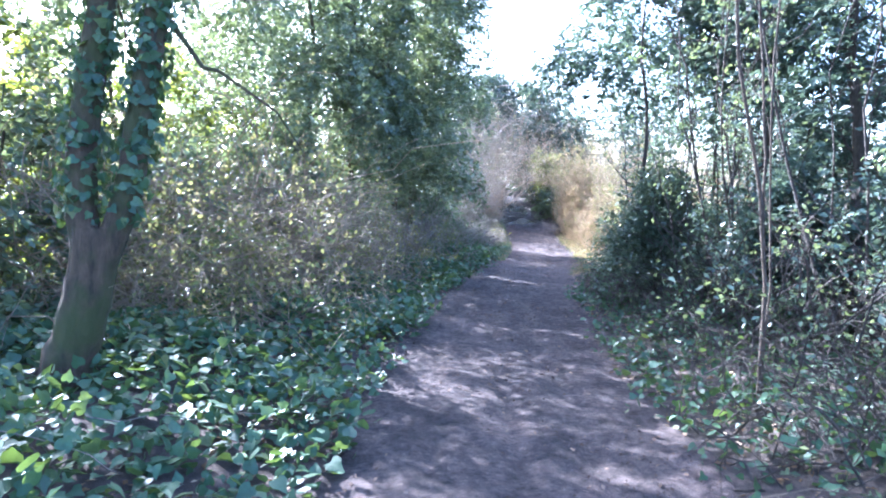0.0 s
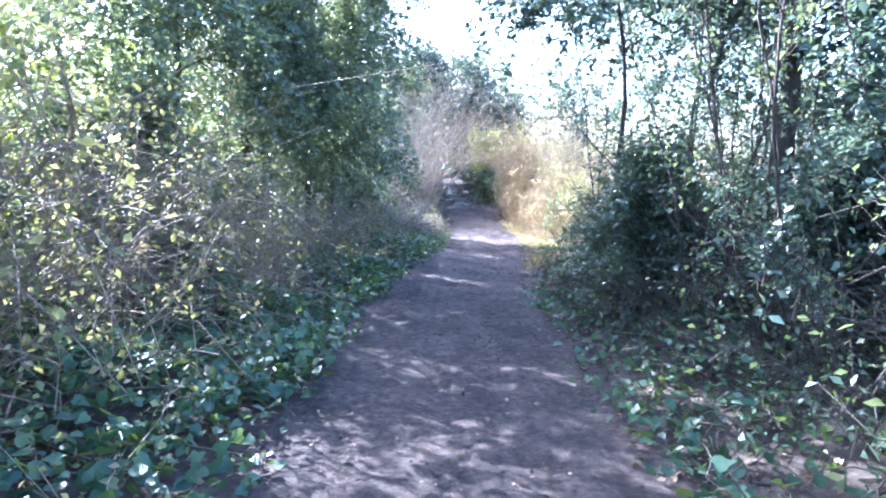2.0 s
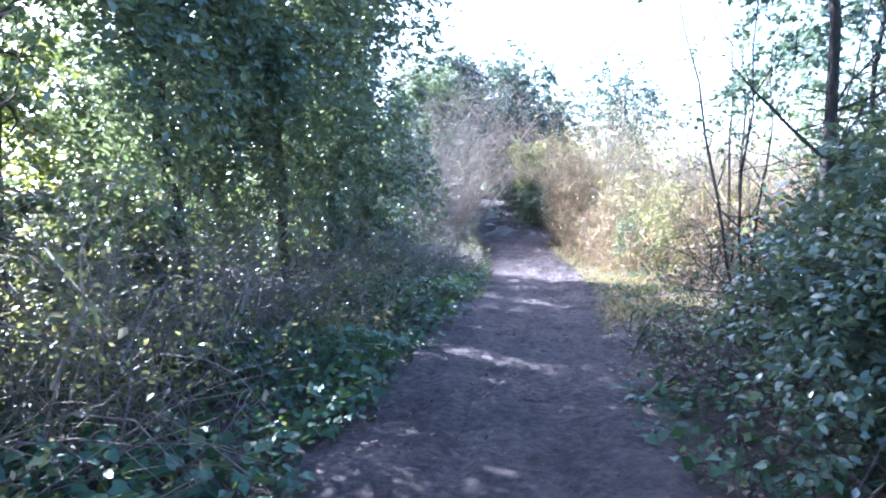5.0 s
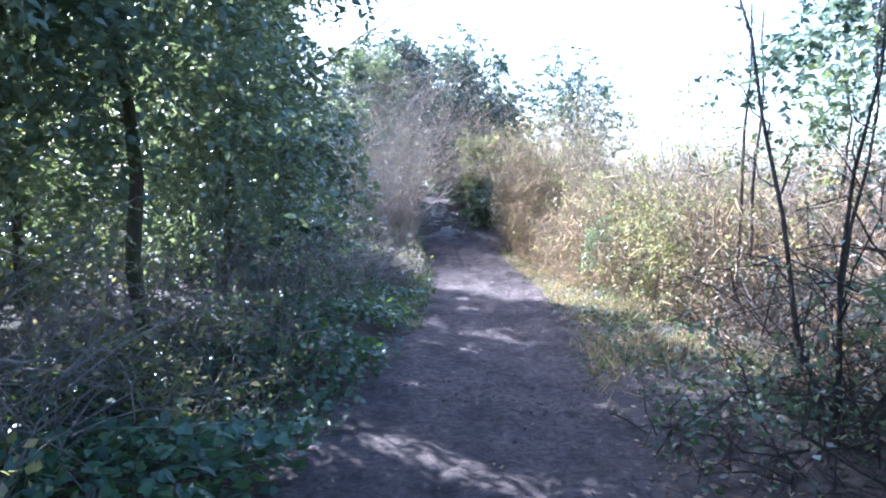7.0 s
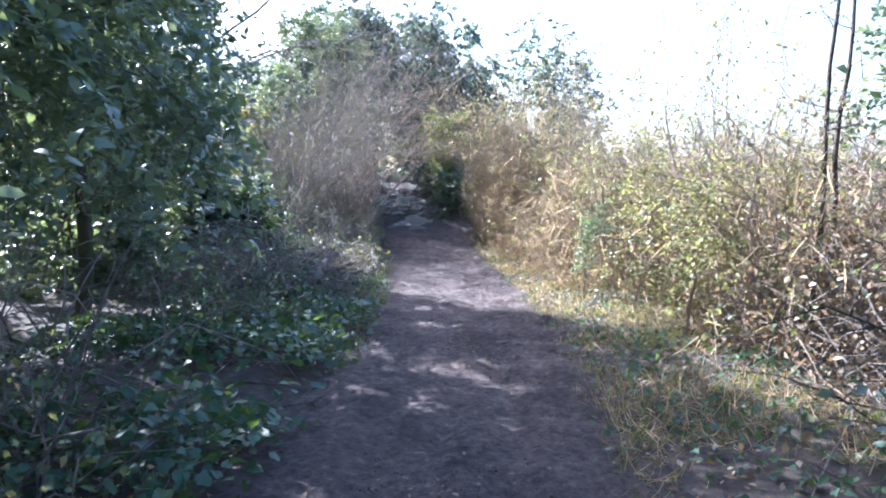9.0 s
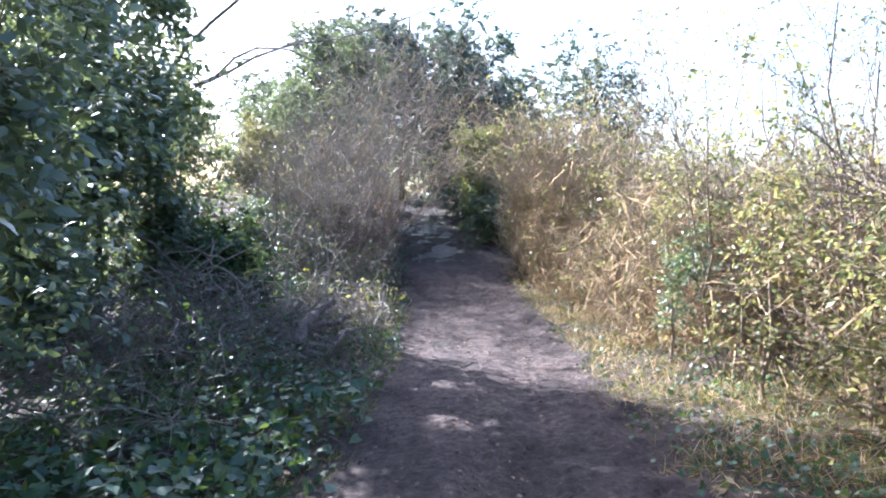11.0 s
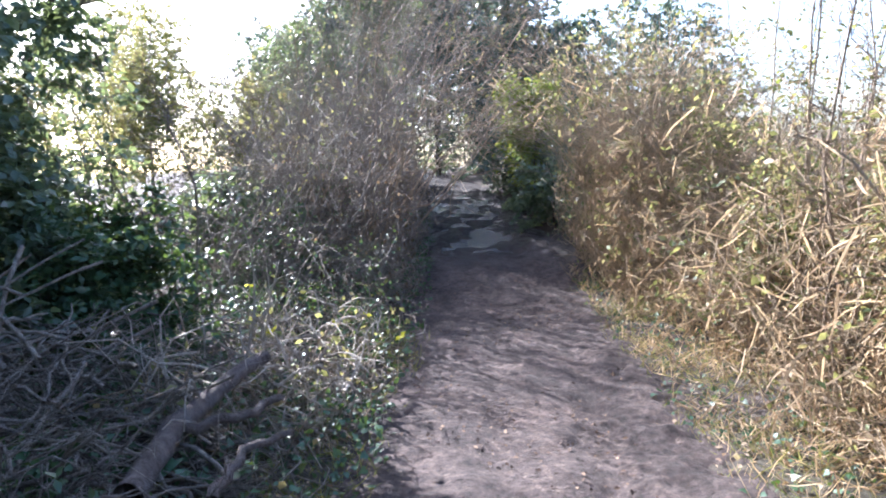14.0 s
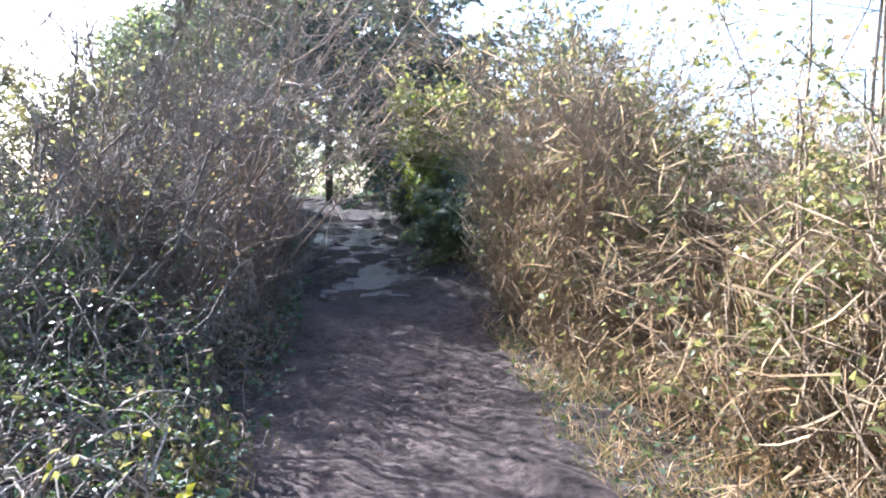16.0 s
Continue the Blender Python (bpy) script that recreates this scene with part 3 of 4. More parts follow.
# forked tree with ivy
e = thing("forked_tree", -2.45, 4.0, "mossy forked tree trunk wrapped in ivy", "tree")
S0, R0, _ = stick("trunk", e, [(-2.47, 4, -0.1), (-2.42, 4, 0.1), (-2.25, 4, 0.55), (-2.18, 4, 0.95), (-2.17, 4.0, 1.1)], 0.16, 0.135, BARK, 12)
S1, R1, _ = stick("stem", e, [(-2.2, 4, 0.85), (-2.31, 4, 1.17), (-2.22, 4.02, 1.8), (-2.11, 4.05, 2.5), (-2.05, 4.1, 3.6), (-2.0, 4.2, 5.0)], 0.1, 0.05, BARK, 10)
S2, R2, _ = stick("stem", e, [(-2.14, 4, 0.85), (-2.04, 4, 1.0), (-1.93, 4, 1.47), (-1.84, 4, 2.0), (-1.77, 4.02, 2.5), (-1.6, 4.1, 3.6), (-1.5, 4.2, 5.0)], 0.09, 0.045, BARK, 10)
for S, R in ((S1, R1), (S2, R2)):
    Lb, Rb = sprouts(S, R, 5, 0.8, 0.3, 6, 0.06, 0.3, 0.35)
    each("limb", Lb, Rb * 0.45, BARK, e)
    P, N = cling(S[:, 1:12], R[:, 1:12], 1100, 0.06)
    under(e, leaves("ivy", P, N, 0.062 * rng.uniform(0.6, 1.3, len(P)), IVYLEAF, IVY))
W, P, N, D = sprays(12000, (-2.4, 4.6, 4.3), (1.8, 1.6, 1.7))
stuff(under(e, tubes("sprig_tangle", W, taper(len(W), 5, 0.0045, 0.0018), BARK, None, 3)))
under(e, leaves("crown", P, N, 0.08 * rng.uniform(0.6, 1.3, len(P)), OVAL, HOLLY, None, D))

TREE_LABEL = "dark green evergreen tree by the muddy footpath, overhanging it or added for shade"
# (-6.0, 6.8) and (-2.1, 20.5) are added, mostly unseen, to shade path and verge
for x, y, h, s, n, low in ((-3.7, 8.6, 7.6, 1.8, 20000, 0.4), (-1.8, 13.2, 7.2, 1.5, 26000, 0.36), (-2.6, 11.4, 6.4, 1.9, 26000, 0.26), (-0.95, 14.8, 7.2, 2.1, 60000, 0.17), (-0.95, 18.0, 7.4, 1.8, 40000, 0.16), (-3.4, 17.6, 4.8, 1.7, 12000, 0.2), (-2.1, 20.5, 6.6, 1.5, 18000, 0.45), (-6.0, 6.8, 7.4, 2.0, 22000, 0.4)):
    evergreen("evergreen_tree", x, y, h, s, n, TREE_LABEL, "tree", 0.084, HOLLY, 0.08, low, 90, 0.26, group="evergreens beside the path", edge=-1.0, column=True, shape=LEAF if x == -0.95 else OVAL, reach=0.9, droop=0.6)
# bushes at (-1.7, 21.5) and (-1.8, 20.0): added out of view to shade the brush pile
for x, y, h, s, n in ((-2.6, 9.6, 2.4, 1.1, 8000), (-2.6, 13.0, 1.6, 1.0, 6000), (-5.0, 15.4, 6.2, 1.8, 22000), (-4.6, 18.8, 5.0, 1.7, 16000), (-3.6, 7.6, 2.2, 1.1, 6000), (1.6, 42.8, 5.2, 2.6, 30000), (3.6, 45.5, 5.2, 2.8, 26000), (4.4, 41.6, 3.8, 1.7, 18000), (6.2, 40.5, 4.6, 2.0, 12000), (-1.4, 38.5, 4.6, 2.0, 10000), (0.9, 36.2, 2.6, 1.1, 7000), (5.2, 35.0, 2.3, 1.2, 8000), (5.5, 32.2, 2.0, 0.95, 7000), (5.3, 30.0, 1.6, 0.8, 6000), (-4.3, 27.6, 2.6, 1.5, 7000), (-5.4, 30.5, 2.8, 1.6, 6000), (-4.0, 23.4, 2.2, 1.2, 6000), (-1.7, 21.5, 2.5, 0.95, 8000), (-1.8, 20.0, 2.5, 0.95, 8000), (-4.6, 6.6, 2.8, 1.2, 9000), (-4.2, 5.0, 1.5, 1.0, 5000), (0.2, 26.4, 1.6, 1.0, 6000), (0.7, 28.6, 1.7, 1.0, 6000), (0.9, 31.0, 1.8, 1.1, 6000), (6.0, 5.4, 2.2, 1.3, 7000), (6.4, 8.4, 2.2, 1.3, 7000), (6.6, 12.0, 1.8, 1.2, 6000)):
    evergreen("understorey_bush", x, y, h, s, int(n * 0.62), "low dark evergreen bush under the trees, a few added to cast shade", "bush", 0.115, HOLLY, 0.03, 0.0, 36, 0.3, group="understorey bushes", edge=-1.3 if x < 2 and y < 35 else None, limbs=5, column=True)
evergreen("ivy_clad_tree", -1.75, 23.0, 6.6, 1.7, 50000, "dark green ivy-clad tree behind the brush pile", "tree", 0.1, HOLLY, 0.06, 0.0, 120, 0.25, column=True)
evergreen("ivy_bush", -0.2, 23.0, 1.7, 1.1, 9000, "green ivy bush behind the brush pile", "bush", 0.085, IVY, 0.03, 0.0, 40, 0.28, limbs=5)
for x, y, h, s in ((-10.5, 5.0, 4.4, 2.4), (-11.5, 9.0, 4.6, 2.4), (-11.0, 13.5, 4.6, 2.4), (-10.0, 18.0, 4.6, 2.4), (-9.0, 23.0, 4.2, 2.2), (-7.0, 1.5, 4.6, 2.2), (-6.6, 8.6, 4.2, 1.7), (-7.5, 28.5, 3.8, 2.0), (-6.4, 12.4, 4.4, 2.0), (-6.2, 16.4, 4.4, 2.0), (-5.6, 20.6, 4.2, 1.8), (-6.0, 24.6, 4.0, 1.8)):
    evergreen("woodland_tree", x, y, h, s, 7500, "sunlit yellow-green tree deeper in the wood", "tree", 0.15, SUNLEAF, 0.1, 0.0, group="trees deeper in the wood", column=True)
thicket("bramble_thicket", 5.2, 10.5, -5.2, -2.0, 2.3, 1300, 15000, BRAMBLE_LABEL, "brambles", CANE, BRAMBLE, 0.05, 0.0075, 0.6, fine=1)
thicket("bramble_thicket", 9.5, 15.4, -3.6, -1.6, 1.5, 850, 7000, BRAMBLE_LABEL, "brambles", TWIG, BRAMBLE, 0.05, 0.0075, 0.6, fine=1)
thicket("bramble_thicket", 17.2, 20.0, -3.2, -1.8, 1.0, 350, 1800, BRAMBLE_LABEL, "brambles", TWIG, IVY, 0.05, 0.0075, 0.6, fine=1)
for y, off, h, ln, sg in ((23.9, -3.4, 3.0, 0.1, 0.1), (25.2, -2.9, 3.8, 0.25, 0.1), (26.6, -2.3, 4.9, 0.42, 0.12), (28.0, -2.2, 5.1, 0.46, 0.14), (29.4, -2.4, 4.8, 0.35, 0.1), (31.6, -2.4, 4.4, 0.2, 0.1)):
    bare_shrub("bare_shrub", float(path_x(y)) + off, y, h, 1.25, 11, "leafless greyish-brown shrub arching over the path", CANE if sg > 0.11 else TWIG, 0.015, 8, (ln, -0.12), 350, BRAMBLE, 0.045, "leafless shrubs", 0.035, sg, 0.6)
thicket("bramble_thicket", 23.6, 26.0, -3.8, -1.25, 1.3, 500, 3000, "low brown brambles over ivy", "brambles", TWIG, IVY, 0.045, 0.007, 0.5, fine=1)
thicket("bramble_thicket", 27.0, 33.5, -3.8, -2.0, 3.3, 750, 3500, "tall grey-brown tangle of dead stems", "brambles", TWIG, BRAMBLE, 0.05, 0.008, 0.3, fine=1, upright=0.7)
thicket("bramble_thicket", 25.8, 34.0, -3.8, -1.25, 2.6, 2200, 8000, "dense brown brambles and dead stems", "brambles", TWIG, DEADLEAF, 0.05, 0.0075, 0.5, fine=1)

# overhanging branches
e = thing("overhanging_tree", -1.7, 24.6, "bare tree reaching long dark branches over the path", "tree")
g = float(land(-1.7, 24.6))
stick("trunk", e, [(-1.7, 24.6, g - 0.1), (-1.7, 24.5, g + 1.5), (-1.5, 24.4, g + 2.8), (-1.0, 24.4, g + 3.7)], 0.06, 0.035, BARK, 8)
for pts in ([(-1.3, 24.4, g + 3.2), (0.6, 24.2, g + 3.9), (2.0, 24.0, g + 4.2), (3.3, 23.6, g + 4.5)], [(-1.0, 24.4, g + 3.7), (1.0, 22.6, g + 4.9), (2.4, 20.8, g + 5.4), (3.4, 20.3, g + 5.9)], [(-1.5, 24.4, g + 2.8), (0.6, 23.4, g + 3.9), (1.9, 22.6, g + 3.1)]):
    Sb, Rb, _ = stick("branch", e, pts, 0.03, 0.008, TWIG, 6, 12, 0.04)
    S2, R2 = sprouts(Sb, Rb, 16, 0.5, 0.25, 6, 0.06, 0.1, 0.2)
    stuff(under(e, tubes("shoot_tangle", S2, np.maximum(R2 * 0.6, 0.003), TWIG, None, 4)))

# brush pile, log, cut branches
e = thing("brush_pile", 0.6, 20.8, "heap of grey cut branches and twigs", "brush pile")
for q in range(180):
    a, d = rng.uniform(0, 6.28), rng.uniform(0, 1) ** 0.6
    x, y = 0.15 + 1.25 * d * math.cos(a), 20.6 + 1.25 * d * math.sin(a)
    top = float(land(x, y)) + 0.05 + (1 - d) * rng.uniform(0.15, 1.1)
    b, l = rng.uniform(0, 6.28), rng.uniform(0.25, 0.75)
    dx, dy, dz = math.cos(b) * l, math.sin(b) * l, rng.uniform(-0.4, 0.4)
    r = rng.uniform(0.006, 0.018)
    pts = [(x - dx, y - dy, top - dz), (x, y, top + rng.uniform(0, 0.12)), (x + dx, y + dy, top + dz)]
    pts = [(float(path_x(w) + min(v - path_x(w), -0.95)), w, max(z, float(land(v, w)) + r)) for v, w, z in pts]
    stick("branch", e, pts, r, r * 0.4, TWIG, 5, 8, 0.02)
B = np.stack([rng.uniform(-1.0, 2.0, 1800), rng.uniform(19.2, 22.4, 1800), np.zeros(1800)], 1)
B[:, 2] = land(B[:, 0], B[:, 1]) + rng.uniform(0, 0.55, 1800) * np.clip(1.3 - np.abs(B[:, 0] - 0.3), 0.15, 1)
S = arcs(B, rng.normal(size=(1800, 3)) * np.array([1, 1, 0.35]), rng.uniform(0.2, 0.7, 1800), 0.1, 5, 0.06)
S[..., 2] = np.maximum(S[..., 2], land(S[..., 0], S[..., 1]) + 0.01)
stuff(under(e, tubes("twig_tangle", clear(S, -0.9), taper(1800, 5, rng.uniform(0.003, 0.007, 1800), 0.0015), TWIG, None, 3)))
e = thing("log", 1.37, 21.4, "grey weathered log lying in the brush", "log")
stick("bark", e, [(1.27, 20.10, -0.56), (1.28, 20.73, -0.46), (1.39, 21.19, -0.40), (1.54, 21.57, -0.36)], 0.07, 0.045, LOGBARK, 12, 14, 0.008)
stick("limb", e, [(1.32, 20.67, -0.47), (1.55, 20.72, -0.47), (1.77, 20.99, -0.45)], 0.035, 0.022, LOGBARK, 8, 10, 0.012)
e = thing("fallen_branch", 1.75, 21.2, "thin grey fallen branch beside the log", "branch")
stick("bark", e, [(1.66, 20.04, -0.56), (1.70, 20.39, -0.50), (1.90, 20.61, -0.50)], 0.03, 0.018, LOGBARK, 8, 10, 0.01)
thicket("twig_clump", 21.0, 24.2, -2.4, -1.05, 0.6, 300, 500, "pale dry twigs with a few green leaves", "twigs", CANE, BRAMBLE, 0.06, 0.0065, 0.5, fine=1, gap=-1.05)
thicket("twig_clump", 20.9, 23.6, -2.4, -1.15, 0.75, 260, 120, "long pale arching twigs over the ivy", "twigs", PALETWIG, BRAMBLE, 0.06, 0.009, 0.55, length=(0.9, 1.7), gap=-1.05, single=70)
for x, y, z in ((2.42, 22.3, -0.45), (1.5, 22.0, -0.3), (1.9, 22.4, -0.35), (1.1, 22.9, -0.1), (2.1, 22.9, -0.4)):
    e = thing("yellow_sprig", x, y, "bright yellow leaves on a thin stalk", "sprig", "yellow sprigs")
    stick("stalk", e, [(x - 0.05, y, float(land(x, y)) - 0.02), (x - 0.02, y, z - 0.1), (x, y, z)], 0.004, 0.002, CANE, 4, 6, 0.004)
    for q in range(4):
        V, F = leaf_arrays(np.array([[x, y, z]]), rng.normal(size=(1, 3)) * 0.5 + np.array([[0, -0.6, 0.6]]), 0.055, OVAL)
        under(e, mesh_ob("leaf", V, F, YELLOW))

# ---- right side ----
carpet("ivy_carpet", 5600, 2.0, 11.5, 0.75, 3.8, 0.07, IVY, IVYLEAF, "ivy and fallen leaves on the shaded verge", "ivy", 0.16, 0.6, 0.08)
carpet("fallen_leaves", 5000, 0.5, 27.0, 0.7, 2.0, 0.05, DEADLEAF, OVAL, "withered brown leaves lying along the verge", "leaf litter", 0.03, 0.35)
carpet("fallen_leaves", 4000, 0.5, 27.0, -2.0, -0.7, 0.05, DEADLEAF, OVAL, "withered brown leaves lying along the verge", "leaf litter", 0.03, 0.35)
x, y = strip_points(11000, 0.5, 27.0, -1.1, 1.1)
keep = wobble(x, y * 0.8, 2.6, 0.2) + 0.35 * rng.normal(size=len(x)) > 0.2
x, y = x[keep], y[keep]
P = np.stack([x, y, np.interp(y, RISE_Y, RISE_Z) + 0.02 + 0.05 * (fbm(x * 3.4, y * 3.0, 5) - 0.5) + 0.05 * (fbm(x * 1.1, y * 0.8, 3) - 0.5)], 1)
tagged(leaves("path_litter", P, np.array([0, 0, 1.0]) + rng.normal(size=P.shape) * 0.4, 0.034 * rng.uniform(0.3, 1.4, len(P)), OVAL, LITTER), "small brown leaves trodden into the mud", "leaf litter", kind="stuff")
for x, y, a, l in ((0.9, 5.2, 0.4, 0.3), (0.4, 8.0, 1.2, 0.25), (1.2, 15.8, 0.2, 0.5), (0.9, 16.2, -0.4, 0.45), (0.6, 16.6, 0.5, 0.5), (2.3, 17.4, 0.1, 0.3), (3.0, 20.3, 0.9, 0.25), (2.9, 24.0, 1.2, 0.22), (3.6, 25.4, 0.2, 0.3), (2.9, 26.3, 0.1, 0.35), (1.5, 11.2, -0.3, 0.3), (1.4, 16.0, 1.0, 0.3)):
    e = thing("fallen_stick", x, y, "small grey stick lying on the mud", "stick", "fallen sticks")
    pts = [(x + d * l * math.cos(a) + w, y + d * l * math.sin(a), float(np.maximum(land(x, y), np.interp(y, RISE_Y, RISE_Z))) + 0.015) for d, w in ((-0.5, 0), (-0.1, 0.03), (0.2, -0.01), (0.5, 0.03))]
    stick("bark", e, pts, 0.009, 0.005, LOGBARK, 5, 9, 0.004)
carpet("ivy_carpet", 2600, 14.5, 27.0, 0.95, 2.4, 0.04, IVY, IVYLEAF, "small ivy and weeds creeping on the verge", "ivy", 0.08, 0.6, 0.03)
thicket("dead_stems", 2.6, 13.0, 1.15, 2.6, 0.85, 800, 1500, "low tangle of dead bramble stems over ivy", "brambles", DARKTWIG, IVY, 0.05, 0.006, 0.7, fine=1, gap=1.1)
e = thing("sapling", 2.36, 4.5, "thin pale multi-stemmed sapling beside the path", "sapling")
g = float(land(2.36, 4.5))
S, R, _ = stick("stem", e, [(2.36, 4.5, g - 0.05), (2.34, 4.5, 0.6), (2.28, 4.5, 1.2), (2.24, 4.5, 1.65), (2.02, 4.5, 2.1), (1.95, 4.5, 2.75), (1.9, 4.5, 4.0)], 0.016, 0.01, PALEBARK, 7)
S1, R1, _ = stick("stem", e, [(2.3, 4.5, 1.0), (2.24, 4.5, 1.65), (2.2, 4.52, 2.2), (2.1, 4.55, 2.8), (2.1, 4.6, 4.0)], 0.011, 0.007, PALEBARK, 6)
S2, R2, _ = stick("stem", e, [(2.38, 4.5, g - 0.05), (2.36, 4.52, 1.0), (2.28, 4.54, 2.0), (2.25, 4.56, 2.8), (2.3, 4.6, 4.0)], 0.009, 0.006, PALEBARK, 6)
for S, R in ((S, R), (S1, R1), (S2, R2)):
    Lb, Rb = sprouts(S, R, 9, 0.7, 0.22, 6, 0.06, 0.3, 0.3)
    each("twig", Lb, np.maximum(Rb * 0.7, 0.003), PALEBARK, e, 4)
evergreen("holly_bush", 3.15, 9.2, 2.3, 1.15, 34000, "dense glossy dark green holly bush", "bush", 0.055, HOLLY, 0.03, 0.0, 50, 0.34, edge=0.95, reach=0.55, droop=0.2, taper_up=0.55, shape=LEAF)
evergreen("holly_bush", 4.1, 11.2, 2.0, 1.2, 20000, "dense glossy dark green holly bush", "bush", 0.06, HOLLY, 0.03, 0.0, 40, 0.3, edge=1.2, reach=0.55, droop=0.2, taper_up=0.5)
evergreen("holly_bush", 3.9, 7.2, 2.2, 1.15, 20000, "dark holly bush under thin-stemmed trees", "bush", 0.055, BLUEGREEN, 0.03, 0.0, 40, 0.32, edge=1.5, reach=0.55, droop=0.2, taper_up=0.4)
evergreen("holly_bush", 4.2, 4.9, 1.9, 1.0, 14000, "dark holly bush under thin-stemmed trees", "bush", 0.055, BLUEGREEN, 0.03, 0.0, 40, 0.32, edge=1.7, reach=0.55, droop=0.2, taper_up=0.4)
for x, y, h, s, n, low, r in ((3.2, 10.2, 6.6, 1.75, 20000, 0.5, 0.05), (5.0, 7.4, 6.6, 1.9, 22000, 0.2, 0.1), (6.6, 10.0, 6.4, 2.2, 22000, 0.1, 0.09), (5.5, 13.3, 5.2, 1.5, 9000, 0.5, 0.05), (5.6, 4.4, 6.4, 2.0, 20000, 0.1, 0.1), (7.5, 6.5, 6.2, 2.2, 18000, 0.0, 0.09), (4.2, 8.5, 6.8, 1.1, 9000, 0.45, 0.085), (4.75, 9.4, 6.8, 1.3, 10000, 0.4, 0.07), (7.6, 13.0, 4.6, 1.9, 12000, 0.0, 0.06)):
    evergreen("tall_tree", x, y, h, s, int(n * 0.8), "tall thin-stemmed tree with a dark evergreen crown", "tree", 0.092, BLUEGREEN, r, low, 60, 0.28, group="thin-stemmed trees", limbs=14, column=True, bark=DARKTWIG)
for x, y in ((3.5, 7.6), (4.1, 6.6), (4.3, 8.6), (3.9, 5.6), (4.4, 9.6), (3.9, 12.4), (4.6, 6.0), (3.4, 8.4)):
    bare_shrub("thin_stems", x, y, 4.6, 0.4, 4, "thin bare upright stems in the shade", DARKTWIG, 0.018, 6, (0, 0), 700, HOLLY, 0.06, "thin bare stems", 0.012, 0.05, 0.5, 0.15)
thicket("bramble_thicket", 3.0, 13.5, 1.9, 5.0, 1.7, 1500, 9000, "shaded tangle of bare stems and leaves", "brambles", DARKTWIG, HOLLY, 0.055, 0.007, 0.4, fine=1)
thicket("bramble_thicket", 13.0, 16.5, 2.4, 4.4, 1.3, 700, 4000, "shaded tangle of brown stems and leaves", "brambles", TWIG, DEADLEAF, 0.055, 0.006, 0.4, fine=1)
thicket("dry_hedge", 13.5, 31.0, 5.0, 7.0, 2.7, 1300, 8000, "dry brown hedge at the field's edge", "hedge", CANE, DEADLEAF, 0.09, 0.008, 0.3, fine=1, upright=0.7)
thicket("dry_hedge", 15.5, 20.5, 2.6, 5.4, 2.2, 1300, 9000, "sunlit hedge of dry stems and bramble leaves", "hedge", CANE, BRAMBLE, 0.055, 0.008, 0.35, fine=1, blades=6000, single=80)
thicket("dry_hedge", 20.0, 29.0, 1.75, 4.6, 2.1, 3300, 4500, "sunlit hedge of dry straw canes and bramble leaves", "hedge", STRAW, BRAMBLE, 0.062, 0.0065, 0.6, fine=1, blades=26000, leaf_from=3, single=160)
thicket("bramble_mound", 25.0, 28.0, 1.4, 2.9, 3.6, 1300, 5000, "tall mound of straw-coloured canes and yellow-green bramble", "brambles", STRAW, BRAMBLE, 0.07, 0.007, 0.3, fine=1, upright=0.7, blades=6000, leaf_from=3, single=50)
thicket("bramble_mound", 28.5, 33.0, 1.5, 3.2, 2.0, 900, 9000, "shaded grey-brown brambles at the path's end", "brambles", TWIG, HOLLY, 0.07, 0.006, 0.4, fine=1)
carpet("ivy_carpet", 2500, 12.5, 19.0, 1.4, 3.2, 0.045, IVY, IVYLEAF, "small dull weeds and ivy under the hedge", "ivy", 0.1, 0.7, 0.04)
tufts("verge_grass", 20000, 14.0, 26.5, 0.95, 2.9, 0.11, GRASS, "yellow-green tufts of verge grass", "grass")
tufts("dry_grass", 17000, 13.5, 27.5, 1.05, 3.3, 0.14, STRAWLEAF, "dry straw-coloured tufts of verge grass", "grass")
tufts("verge_grass", 3500, 17.0, 24.0, -1.7, -0.9, 0.13, GRASS, "green grass blades at the path's edge", "grass")
for x, y, h, w, lf in ((4.7, 16.6, 2.1, 0.9, BRAMBLE), (5.1, 18.4, 2.3, 0.9, BRAMBLE), (4.9, 19.6, 1.7, 0.7, HOLLY), (5.6, 20.6, 2.6, 1.0, BRAMBLE), (5.5, 22.6, 2.4, 0.9, BRAMBLE), (5.8, 24.6, 2.7, 1.0, BRAMBLE), (5.3, 26.4, 3.6, 0.9, BRAMBLE), (6.3, 17.4, 2.6, 1.1, BRAMBLE)):
    evergreen("hedge_bush", x, y, h, w, 2600, "leafy sunlit bush grown into the dry hedge", "bush", 0.05, lf, 0.02, 0.12, 26, 0.34, group="bushes in the hedge", limbs=5, edge=1.7, reach=1.0, droop=0.5, taper_up=0.5, bark=CANE)
for x, y, h in ((4.9, 16.2, 3.0), (5.4, 17.6, 3.4), (5.2, 19.0, 3.2), (5.9, 20.2, 3.6), (5.6, 21.6, 3.4), (6.2, 23.4, 3.8), (5.7, 25.4, 3.6), (6.6, 18.6, 3.4)):
    bare_shrub("slender_sapling", x, y, h, 0.4, 5, "thin upright bare saplings standing in the hedge", CANE, 0.011, 6, (0, 0), 260, BRAMBLE, 0.05, "saplings in the hedge", 0.02, 0.05, 0.45, 0.22)
